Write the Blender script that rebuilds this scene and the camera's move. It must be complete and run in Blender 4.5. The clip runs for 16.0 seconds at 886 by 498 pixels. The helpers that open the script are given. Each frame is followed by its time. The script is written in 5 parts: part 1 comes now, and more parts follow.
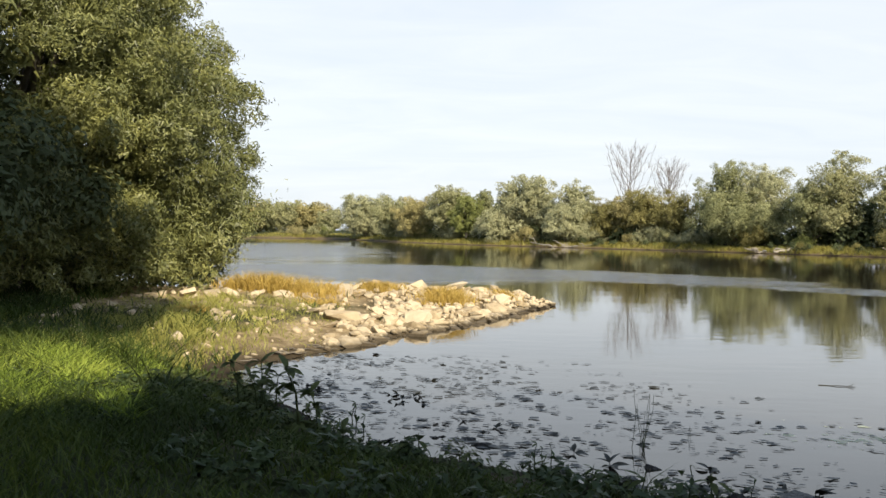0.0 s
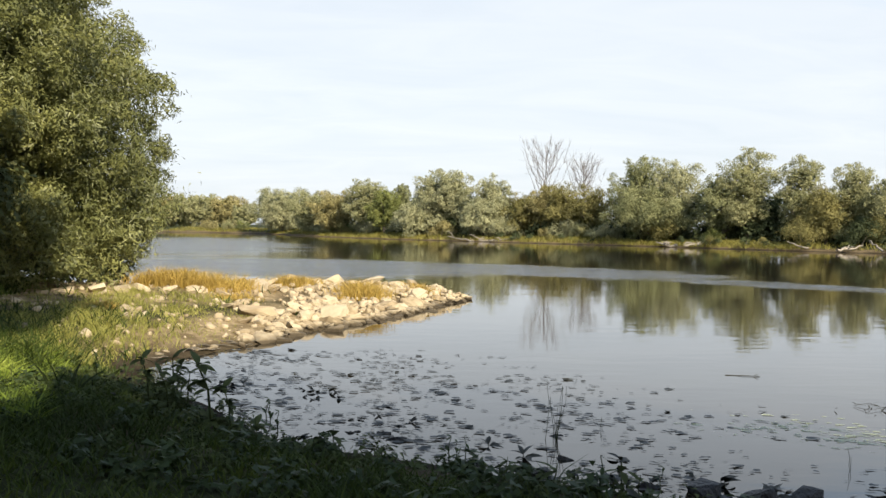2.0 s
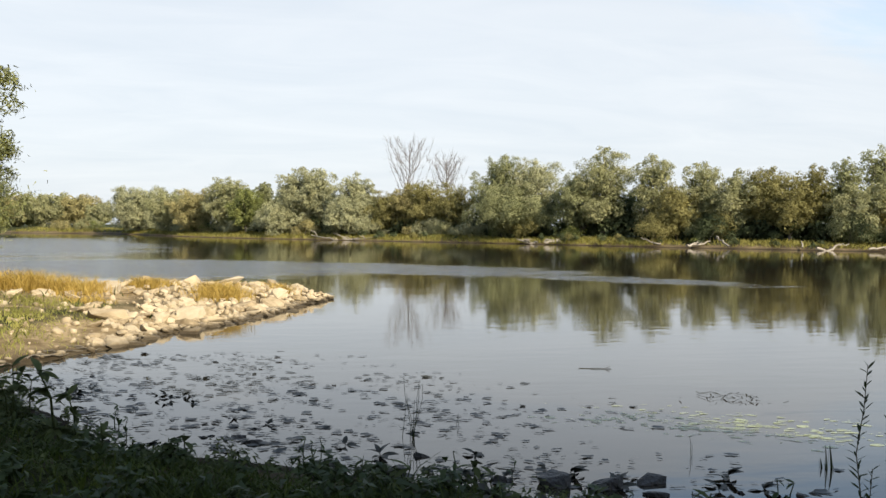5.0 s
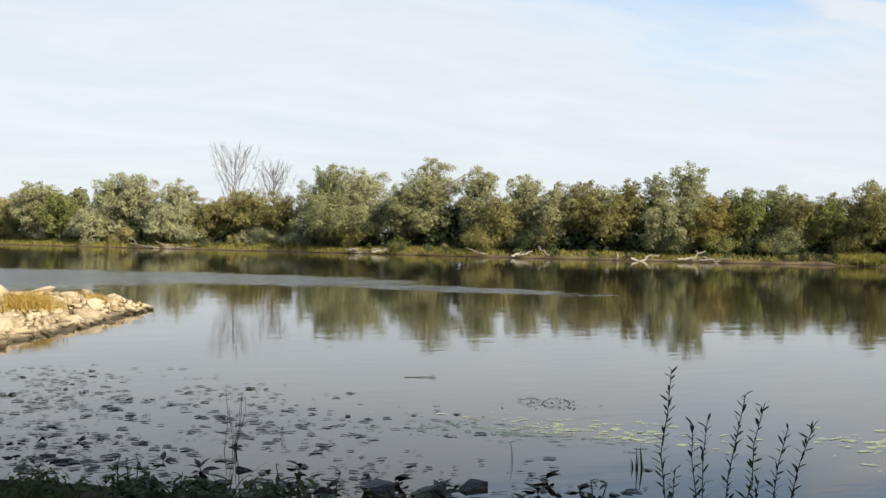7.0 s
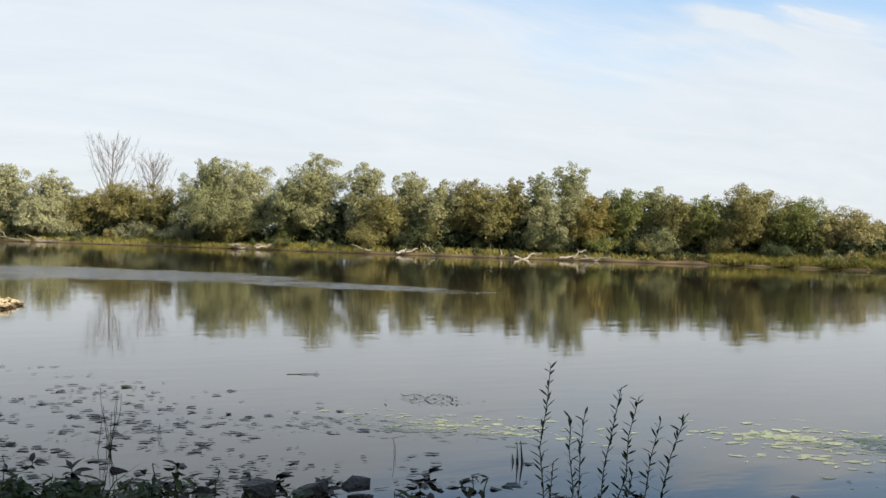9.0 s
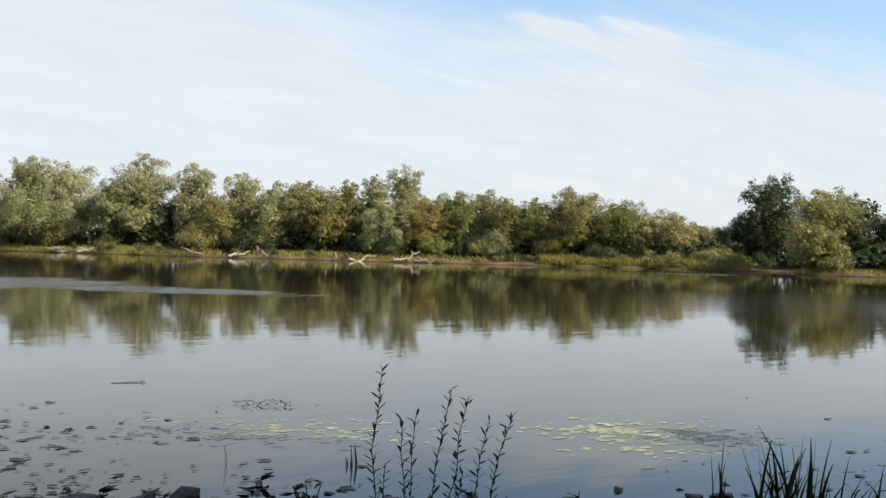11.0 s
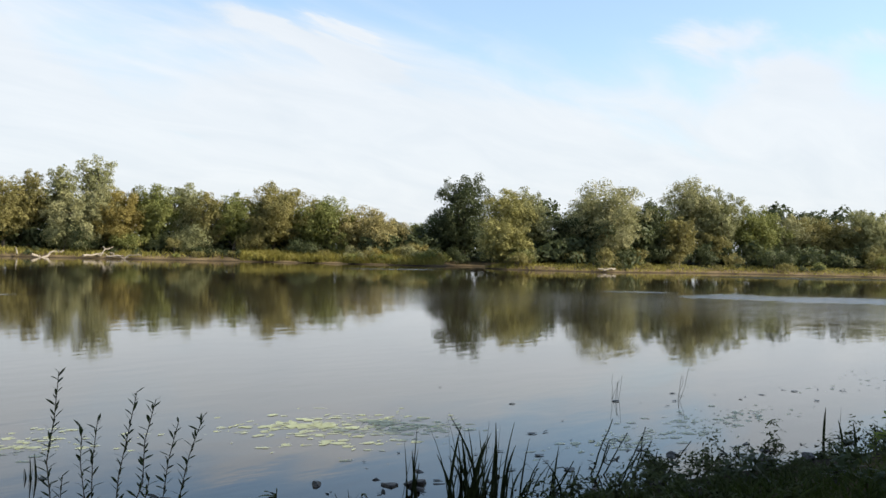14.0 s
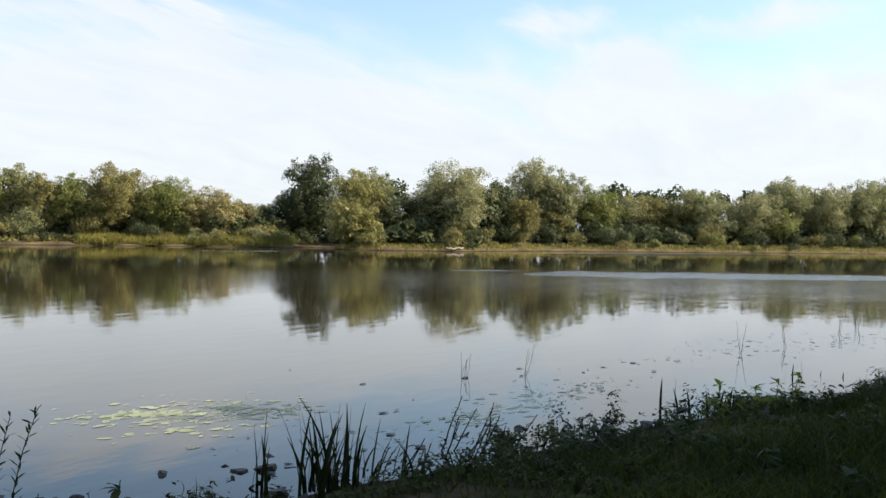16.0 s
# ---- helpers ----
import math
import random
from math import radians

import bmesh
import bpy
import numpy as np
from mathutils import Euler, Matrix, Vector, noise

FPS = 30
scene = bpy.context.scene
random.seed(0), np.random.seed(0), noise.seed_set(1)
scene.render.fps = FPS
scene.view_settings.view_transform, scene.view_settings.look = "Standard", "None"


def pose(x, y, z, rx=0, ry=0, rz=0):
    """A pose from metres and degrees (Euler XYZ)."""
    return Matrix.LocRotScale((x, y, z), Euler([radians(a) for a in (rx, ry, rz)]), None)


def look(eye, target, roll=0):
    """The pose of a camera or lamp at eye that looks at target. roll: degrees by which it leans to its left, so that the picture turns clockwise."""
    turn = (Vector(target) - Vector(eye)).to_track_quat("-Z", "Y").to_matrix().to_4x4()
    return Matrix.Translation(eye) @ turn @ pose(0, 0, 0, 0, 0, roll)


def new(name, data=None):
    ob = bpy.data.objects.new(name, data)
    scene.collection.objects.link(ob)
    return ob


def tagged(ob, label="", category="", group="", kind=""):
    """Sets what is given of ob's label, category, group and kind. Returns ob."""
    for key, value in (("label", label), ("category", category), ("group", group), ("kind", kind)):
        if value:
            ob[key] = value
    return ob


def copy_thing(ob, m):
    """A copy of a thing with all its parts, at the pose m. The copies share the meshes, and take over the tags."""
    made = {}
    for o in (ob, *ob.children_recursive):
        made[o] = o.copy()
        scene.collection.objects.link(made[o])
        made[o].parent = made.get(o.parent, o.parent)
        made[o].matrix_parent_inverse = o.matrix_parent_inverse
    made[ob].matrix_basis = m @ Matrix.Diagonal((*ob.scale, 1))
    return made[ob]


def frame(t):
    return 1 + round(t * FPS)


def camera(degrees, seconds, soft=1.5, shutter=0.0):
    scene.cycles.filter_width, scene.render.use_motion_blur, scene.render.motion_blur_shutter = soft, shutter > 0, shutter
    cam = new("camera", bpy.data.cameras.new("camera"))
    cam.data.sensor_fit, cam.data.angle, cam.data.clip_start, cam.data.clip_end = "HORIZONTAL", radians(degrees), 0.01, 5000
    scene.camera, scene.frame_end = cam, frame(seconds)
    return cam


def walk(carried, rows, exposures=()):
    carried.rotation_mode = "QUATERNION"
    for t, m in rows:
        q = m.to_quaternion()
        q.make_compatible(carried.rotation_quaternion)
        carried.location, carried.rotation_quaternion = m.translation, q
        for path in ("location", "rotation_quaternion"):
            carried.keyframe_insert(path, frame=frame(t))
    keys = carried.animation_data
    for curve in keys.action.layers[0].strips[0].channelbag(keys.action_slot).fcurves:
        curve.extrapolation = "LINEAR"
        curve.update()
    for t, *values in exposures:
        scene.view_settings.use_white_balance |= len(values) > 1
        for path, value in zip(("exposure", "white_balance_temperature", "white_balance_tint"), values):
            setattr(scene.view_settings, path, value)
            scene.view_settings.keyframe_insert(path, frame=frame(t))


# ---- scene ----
cam = camera(48.5, 16.0, soft=1.5)
# seconds, eye (x, y, z), then degrees: yaw, pitch, lean to the right
ROWS = [
    (0, 0.025, -0.045, 1.993, 0.00, -1.02, -0.89),
    (0.5, 0.030, -0.047, 1.992, -1.55, -0.90, -0.87),
    (1, 0.039, -0.050, 1.992, -2.77, -1.16, -0.86),
    (1.5, 0.046, -0.047, 1.994, -3.90, -1.25, -0.96),
    (2, 0.052, -0.042, 1.994, -4.79, -1.28, -0.89),
    (2.5, 0.062, -0.042, 1.996, -5.89, -1.28, -0.90),
    (3, 0.073, -0.040, 1.995, -6.99, -1.37, -0.73),
    (3.5, 0.091, -0.040, 1.995, -8.49, -1.38, -0.73),
    (6, 0.159, -0.070, 2.004, -17.44, -1.30, -0.95),
    (6.5, 0.163, -0.071, 2.001, -20.69, -1.16, -1.29),
    (7, 0.157, -0.064, 2.004, -22.65, -0.60, -0.96),
    (7.5, 0.149, -0.061, 2.004, -24.40, -0.82, -1.33),
    (8, 0.154, -0.054, 2.004, -25.57, -1.05, -1.37),
    (8.5, 0.159, -0.063, 2.000, -27.26, -0.87, -1.54),
    (11, 0.176, -0.070, 2.004, -38.92, -0.26, -1.40),
    (11.5, 0.185, -0.070, 2.002, -41.47, -0.15, -1.59),
    (12, 0.188, -0.071, 2.002, -44.16, -0.21, -1.57),
    (12.5, 0.193, -0.070, 2.003, -46.69, -0.11, -1.49),
    (13, 0.211, -0.060, 2.004, -49.48, 0.09, -1.31),
    (13.5, 0.211, -0.070, 2.006, -52.26, -0.14, -1.43),
    (14, 0.216, -0.079, 2.006, -56.12, -0.09, -1.49),
    (14.5, 0.220, -0.084, 2.005, -59.08, -0.72, -0.87),
    (15, 0.220, -0.090, 2.005, -61.89, -0.83, -1.04),
    (15.5, 0.226, -0.083, 2.006, -63.45, -0.84, -1.00),
    (16, 0.231, -0.071, 2.006, -64.91, -1.05, -0.91),
]


def view(x, y, z, yaw, pitch, lean):
    a, b = radians(yaw), radians(pitch)
    way = (-math.sin(a) * math.cos(b), math.cos(a) * math.cos(b), math.sin(b))
    return look((x, y, z), (x + way[0], y + way[1], z + way[2]), -lean)


walk(cam, [(r[0], view(*r[1:])) for r in ROWS], ((0, 0.85), (3.5, 0.8), (8.5, 0.7), (11, 0.7), (14.5, 0.8), (16, 0.85)))

# ---- sky and sun ----
SUN_AZ, SUN_EL = radians(152), radians(35)  # clockwise from +y
sun_way = Vector((math.sin(SUN_AZ) * math.cos(SUN_EL), math.cos(SUN_AZ) * math.cos(SUN_EL), math.sin(SUN_EL)))
lamp = bpy.data.lights.new("sun", "SUN")
lamp.energy, lamp.angle, lamp.color = 5.0, radians(0.6), (1.0, 0.9, 0.72)
sun = new("sun", lamp)
sun.matrix_world = look(sun_way * 100, (0, 0, 0))


def node(tree, kind, inputs=(), **props):
    n = tree.nodes.new(kind)
    for k, v in props.items():
        setattr(n, k, v)
    for k, v in dict(inputs).items():
        if isinstance(v, bpy.types.NodeSocket):
            tree.links.new(v, n.inputs[k])
        else:
            n.inputs[k].default_value = v
    return n


def ramp(tree, fac, *stops):
    n = tree.nodes.new("ShaderNodeValToRGB")
    tree.links.new(fac, n.inputs["Fac"])
    els = n.color_ramp.elements
    while len(els) < len(stops):
        els.new(0.5)
    for e, (at, col) in zip(els, stops):
        e.position = at
        e.color = (*col, 1) if not isinstance(col, (int, float)) else (col, col, col, 1)
    return n.outputs["Color"]


world = bpy.data.worlds.new("world")
scene.world = world
world.use_nodes = True
wt = world.node_tree
wt.nodes.clear()
sky = node(wt, "ShaderNodeTexSky", sky_type="NISHITA", sun_disc=False, sun_elevation=SUN_EL, sun_rotation=SUN_AZ, dust_density=1.5, air_density=1.0)
blue = node(wt, "ShaderNodeVectorMath", {0: sky.outputs[0], 1: (0.215, 0.235, 0.243)}, operation="MULTIPLY")
co = node(wt, "ShaderNodeTexCoord")
sep = node(wt, "ShaderNodeSeparateXYZ", {0: co.outputs["Generated"]})
lift = node(wt, "ShaderNodeMath", {0: sep.outputs[2], 1: 0.16}, operation="ADD")
lift2 = node(wt, "ShaderNodeMath", {0: lift.outputs[0], 1: 0.05}, operation="MAXIMUM")
px = node(wt, "ShaderNodeMath", {0: sep.outputs[0], 1: lift2.outputs[0]}, operation="DIVIDE")
py = node(wt, "ShaderNodeMath", {0: sep.outputs[1], 1: lift2.outputs[0]}, operation="DIVIDE")
flat = node(wt, "ShaderNodeCombineXYZ", {0: px.outputs[0], 1: py.outputs[0], 2: 0.0})
turn = node(wt, "ShaderNodeMapping", {0: flat.outputs[0], "Rotation": (0, 0, radians(35)), "Scale": (0.55, 1.25, 1.0), "Location": (0.4, 0.9, 0.0)})
n1 = node(wt, "ShaderNodeTexNoise", {"Vector": turn.outputs[0], "Scale": 0.75, "Detail": 7.0, "Roughness": 0.52, "Distortion": 0.5})
n2 = node(wt, "ShaderNodeTexNoise", {"Vector": turn.outputs[0], "Scale": 2.6, "Detail": 8.0, "Roughness": 0.6, "Distortion": 0.8})
mixn = node(wt, "ShaderNodeMath", {0: n1.outputs[0], 1: 0.84}, operation="MULTIPLY")
mixm = node(wt, "ShaderNodeMath", {0: n2.outputs[0], 1: 0.16, 2: mixn.outputs[0]}, operation="MULTIPLY_ADD")
# veil: thick near the horizon, broken up high
low = node(wt, "ShaderNodeMapRange", {"Value": sep.outputs[2], "From Min": 0.02, "From Max": 0.27, "To Min": 0.3, "To Max": 0.0})
# the veil thins downstream, where the blue shows
clear = node(wt, "ShaderNodeVectorMath", {0: co.outputs["Generated"], 1: (0.78, 0.42, 0.46)}, operation="DOT_PRODUCT")
thin = node(wt, "ShaderNodeMapRange", {"Value": clear.outputs["Value"], "From Min": 0.74, "From Max": 0.99, "To Min": 0.06, "To Max": -0.1})
part_sum = node(wt, "ShaderNodeMath", {0: mixm.outputs[0], 1: thin.outputs[0]}, operation="ADD")
high = node(wt, "ShaderNodeMapRange", {"Value": sep.outputs[2], "From Min": 0.22, "From Max": 0.5, "To Min": 0.0, "To Max": -0.11})
sum1 = node(wt, "ShaderNodeMath", {0: part_sum.outputs[0], 1: low.outputs[0]}, operation="ADD")
sum0 = node(wt, "ShaderNodeMath", {0: sum1.outputs[0], 1: high.outputs[0]}, operation="ADD")
# wisps of cloud in the clear part
warp = node(wt, "ShaderNodeVectorMath", {0: n2.outputs["Color"], 1: (0.55, 0.55, 0.0), 2: flat.outputs[0]}, operation="MULTIPLY_ADD")
last = sum0.outputs[0]
for wx, wy, wturn, wl, wd, wamt in ((2.3, 2.08, -8, 0.36, 0.12, 0.3), (2.5, 2.1, 40, 0.2, 0.12, 0.15), (2.83, 1.15, 10, 0.2, 0.12, 0.14), (2.95, 0.57, 70, 0.3, 0.16, 0.15), (3.13, 1.0, 30, 0.35, 0.2, 0.12)):
    wm = node(wt, "ShaderNodeMapping", {0: warp.outputs[0], "Location": (wx, wy, 0), "Rotation": (0, 0, radians(wturn)), "Scale": (wl, wd, 1.0)}, vector_type="TEXTURE")
    wlen = node(wt, "ShaderNodeVectorMath", {0: wm.outputs[0]}, operation="LENGTH")
    wv = node(wt, "ShaderNodeMapRange", {"Value": wlen.outputs["Value"], "From Min": 0.0, "From Max": 1.2, "To Min": wamt, "To Max": 0.0}, interpolation_type="SMOOTHSTEP")
    last = node(wt, "ShaderNodeMath", {0: last, 1: wv.outputs[0]}, operation="ADD").outputs[0]
sumv = node(wt, "ShaderNodeMath", {0: last, 1: 0.0}, operation="ADD")
veil = node(wt, "ShaderNodeMapRange", {"Value": sumv.outputs[0], "From Min": 0.40, "From Max": 0.62, "To Min": 0.12, "To Max": 0.93}, interpolation_type="SMOOTHSTEP")
tone = ramp(wt, n2.outputs[0], (0.3, (0.81, 0.866, 0.928)), (0.7, (0.905, 0.944, 0.986)))
final = node(wt, "ShaderNodeMix", {0: veil.outputs[0], 6: blue.outputs[0], 7: tone}, data_type="RGBA")
bg = node(wt, "ShaderNodeBackground", {0: final.outputs[2], 1: 0.58})
node(wt, "ShaderNodeOutputWorld", {0: bg.outputs[0]})

# ---- materials ----


def material(name):
    m = bpy.data.materials.new(name)
    m.use_nodes = True
    m.node_tree.nodes.clear()
    return m, m.node_tree


def leaf_material(name, dark, mid, light, gloss=0.45, through_light=0.35, shine=0.18):
    """Foliage: each leaf differs a little, light shines through."""
    m, t = material(name)
    geo = node(t, "ShaderNodeNewGeometry")
    tc = node(t, "ShaderNodeTexCoord")
    big = node(t, "ShaderNodeTexNoise", {"Vector": tc.outputs["Object"], "Scale": 0.55, "Detail": 3.0})
    add = node(t, "ShaderNodeMath", {0: geo.outputs["Random Per Island"], 1: 0.22}, operation="MULTIPLY")
    fac = node(t, "ShaderNodeMath", {0: big.outputs[0], 1: 1.0, 2: add.outputs[0]}, operation="MULTIPLY_ADD")
    col = ramp(t, fac.outputs[0], (0.25, dark), (0.6, mid), (0.95, light))
    bsdf = node(t, "ShaderNodeBsdfPrincipled", {"Base Color": col, "Roughness": gloss + 0.15, "Specular IOR Level": shine})
    tr = node(t, "ShaderNodeBsdfTranslucent", {0: col})
    mix = node(t, "ShaderNodeMixShader", {0: through_light, 1: bsdf.outputs[0], 2: tr.outputs[0]})
    node(t, "ShaderNodeOutputMaterial", {0: mix.outputs[0]})
    return m


def bark_material(name, a, b, scale=6.0):
    m, t = material(name)
    tc = node(t, "ShaderNodeTexCoord")
    mp = node(t, "ShaderNodeMapping", {0: tc.outputs["Object"], "Scale": (scale, scale, scale * 0.25)})
    n = node(t, "ShaderNodeTexNoise", {"Vector": mp.outputs[0], "Scale": 2.0, "Detail": 6.0, "Roughness": 0.65})
    col = ramp(t, n.outputs[0], (0.3, a), (0.7, b))
    bp = node(t, "ShaderNodeBump", {"Height": n.outputs[0], "Strength": 0.6, "Distance": 0.03})
    bsdf = node(t, "ShaderNodeBsdfPrincipled", {"Base Color": col, "Roughness": 0.9, "Normal": bp.outputs[0]})
    node(t, "ShaderNodeOutputMaterial", {0: bsdf.outputs[0]})
    return m


def lily_material():
    """Pale leaves that lie just under the surface, so that the river shows through them."""
    m = leaf_material("lily_leaf", (0.29, 0.32, 0.15), (0.37, 0.40, 0.21), (0.44, 0.47, 0.27), 0.2, 0.1, 0.6)
    t = m.node_tree
    out = next(n for n in t.nodes if n.type == "OUTPUT_MATERIAL")
    clear = node(t, "ShaderNodeBsdfTransparent")
    geo = node(t, "ShaderNodeNewGeometry")
    depth = node(t, "ShaderNodeMapRange", {"Value": geo.outputs["Random Per Island"], "To Min": 0.0, "To Max": 0.5})
    mix = node(t, "ShaderNodeMixShader", {0: depth.outputs[0], 1: out.inputs[0].links[0].from_socket, 2: clear.outputs[0]})
    t.links.new(mix.outputs[0], out.inputs[0])
    return m


M = {
    "w": leaf_material("leaf_grey_willow", (0.132, 0.139, 0.06), (0.238, 0.243, 0.113), (0.345, 0.343, 0.176)),
    "o": leaf_material("leaf_olive", (0.13, 0.119, 0.043), (0.224, 0.202, 0.072), (0.319, 0.28, 0.11)),
    "g": leaf_material("leaf_green", (0.101, 0.118, 0.037), (0.184, 0.199, 0.06), (0.282, 0.287, 0.094)),
    # dark foliage, also used where leaf colour stands in for shade
    "d": leaf_material("leaf_dark_and_shade", (0.043, 0.055, 0.023), (0.070, 0.086, 0.037), (0.109, 0.125, 0.058)),
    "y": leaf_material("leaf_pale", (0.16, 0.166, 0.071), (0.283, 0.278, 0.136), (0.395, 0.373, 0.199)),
    "Y": leaf_material("leaf_yellowing", (0.155, 0.13, 0.038), (0.26, 0.213, 0.064), (0.35, 0.285, 0.095)),
    # p and q are lightened to put distance haze and sunlight into leaves
    "p": leaf_material("leaf_hazed_willow", (0.200, 0.200, 0.105), (0.330, 0.325, 0.180), (0.450, 0.435, 0.255)),
    "q": leaf_material("leaf_pale_hazed_olive", (0.190, 0.165, 0.070), (0.315, 0.275, 0.118), (0.430, 0.375, 0.170)),
    "v": leaf_material("leaf_bright_willow", (0.150, 0.146, 0.050), (0.265, 0.250, 0.088), (0.375, 0.345, 0.140)),
    "near": leaf_material("leaf_near_willow", (0.036, 0.043, 0.014), (0.138, 0.146, 0.048), (0.325, 0.318, 0.1), 0.35, 0.3, 0.35),
    # grass is toned down for shade; lush has sunlight put into its colour
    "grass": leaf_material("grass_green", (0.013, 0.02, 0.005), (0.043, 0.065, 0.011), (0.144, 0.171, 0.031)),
    "dry": leaf_material("grass_dry", (0.2, 0.135, 0.03), (0.42, 0.29, 0.07), (0.56, 0.41, 0.12)),
    "lush": leaf_material("grass_lush_sunlit", (0.075, 0.11, 0.016), (0.21, 0.275, 0.04), (0.39, 0.43, 0.085), 0.45, 0.45),
    "apron": leaf_material("grass_trodden", (0.130, 0.130, 0.030), (0.290, 0.280, 0.070), (0.420, 0.380, 0.115)),
    "bank": leaf_material("grass_bank", (0.13, 0.12, 0.026), (0.25, 0.225, 0.055), (0.35, 0.305, 0.095)),
    # weed leaves are kept dark to carry the shade of the near bank
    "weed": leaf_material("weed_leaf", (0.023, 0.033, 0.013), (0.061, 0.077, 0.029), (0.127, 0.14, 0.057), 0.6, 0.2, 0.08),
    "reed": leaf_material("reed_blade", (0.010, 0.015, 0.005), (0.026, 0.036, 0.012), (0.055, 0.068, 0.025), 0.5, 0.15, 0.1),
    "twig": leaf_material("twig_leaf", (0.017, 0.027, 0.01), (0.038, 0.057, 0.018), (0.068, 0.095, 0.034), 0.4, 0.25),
    "lily": lily_material(),
    "pad": leaf_material("pondweed_leaf", (0.010, 0.011, 0.010), (0.024, 0.025, 0.021), (0.055, 0.054, 0.044), 0.3, 0.0, 0.18),
    "rot": leaf_material("rotting_leaf", (0.012, 0.012, 0.01), (0.03, 0.03, 0.022), (0.06, 0.055, 0.04), 0.4, 0.0),
    "bark": bark_material("bark", (0.06, 0.05, 0.038), (0.16, 0.135, 0.10)),
    "pale": bark_material("bleached_wood", (0.17, 0.145, 0.115), (0.36, 0.315, 0.255), 9.0),
    "grey": bark_material("dead_wood", (0.13, 0.115, 0.105), (0.25, 0.225, 0.21)),
}


def ground_material():
    m, t = material("ground")
    geo = node(t, "ShaderNodeNewGeometry")
    pos = geo.outputs["Position"]
    at = node(t, "ShaderNodeAttribute", attribute_name="kind")
    fine = node(t, "ShaderNodeTexNoise", {"Vector": pos, "Scale": 9.0, "Detail": 8.0, "Roughness": 0.7})
    mid = node(t, "ShaderNodeTexNoise", {"Vector": pos, "Scale": 0.9, "Detail": 5.0})
    patch = node(t, "ShaderNodeTexNoise", {"Vector": pos, "Scale": 2.3, "Detail": 6.0, "Roughness": 0.62})
    soil = ramp(t, fine.outputs[0], (0.25, (0.03, 0.023, 0.015)), (0.75, (0.09, 0.07, 0.045)))
    sand = ramp(t, fine.outputs[0], (0.25, (0.165, 0.12, 0.062)), (0.75, (0.42, 0.32, 0.185)))
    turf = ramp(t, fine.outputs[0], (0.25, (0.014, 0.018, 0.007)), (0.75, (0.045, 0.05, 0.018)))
    sc = node(t, "ShaderNodeSeparateColor", {0: at.outputs["Color"]})
    a = node(t, "ShaderNodeMix", {0: sc.outputs[0], 6: soil, 7: sand}, data_type="RGBA")
    mud = node(t, "ShaderNodeMapRange", {"Value": patch.outputs[0], "From Min": 0.46, "From Max": 0.62, "To Max": 0.75})
    a = node(t, "ShaderNodeMix", {0: mud.outputs[0], 6: a.outputs[2], 7: (0.10, 0.07, 0.036, 1)}, data_type="RGBA")
    g = node(t, "ShaderNodeMath", {0: mid.outputs[0], 1: 0.9, 2: sc.outputs[1]}, operation="MULTIPLY_ADD")
    gm = node(t, "ShaderNodeMapRange", {"Value": g.outputs[0], "From Min": 0.75, "From Max": 1.1})
    b = node(t, "ShaderNodeMix", {0: gm.outputs[0], 6: a.outputs[2], 7: turf}, data_type="RGBA")
    bp = node(t, "ShaderNodeBump", {"Height": fine.outputs[0], "Strength": 0.7, "Distance": 0.05})
    sz = node(t, "ShaderNodeSeparateXYZ", {0: pos})
    zz = node(t, "ShaderNodeMath", {0: fine.outputs[0], 1: -0.07, 2: sz.outputs[2]}, operation="MULTIPLY_ADD")
    wet = node(t, "ShaderNodeMapRange", {"Value": zz.outputs[0], "From Min": 0.0, "From Max": 0.1, "To Min": 0.36, "To Max": 1.0})
    damp = node(t, "ShaderNodeVectorMath", {0: b.outputs[2], "Scale": wet.outputs[0]}, operation="SCALE")
    bsdf = node(t, "ShaderNodeBsdfPrincipled", {"Base Color": damp.outputs[0], "Roughness": 0.95, "Specular IOR Level": 0.08, "Normal": bp.outputs[0]})
    node(t, "ShaderNodeOutputMaterial", {0: bsdf.outputs[0]})
    return m


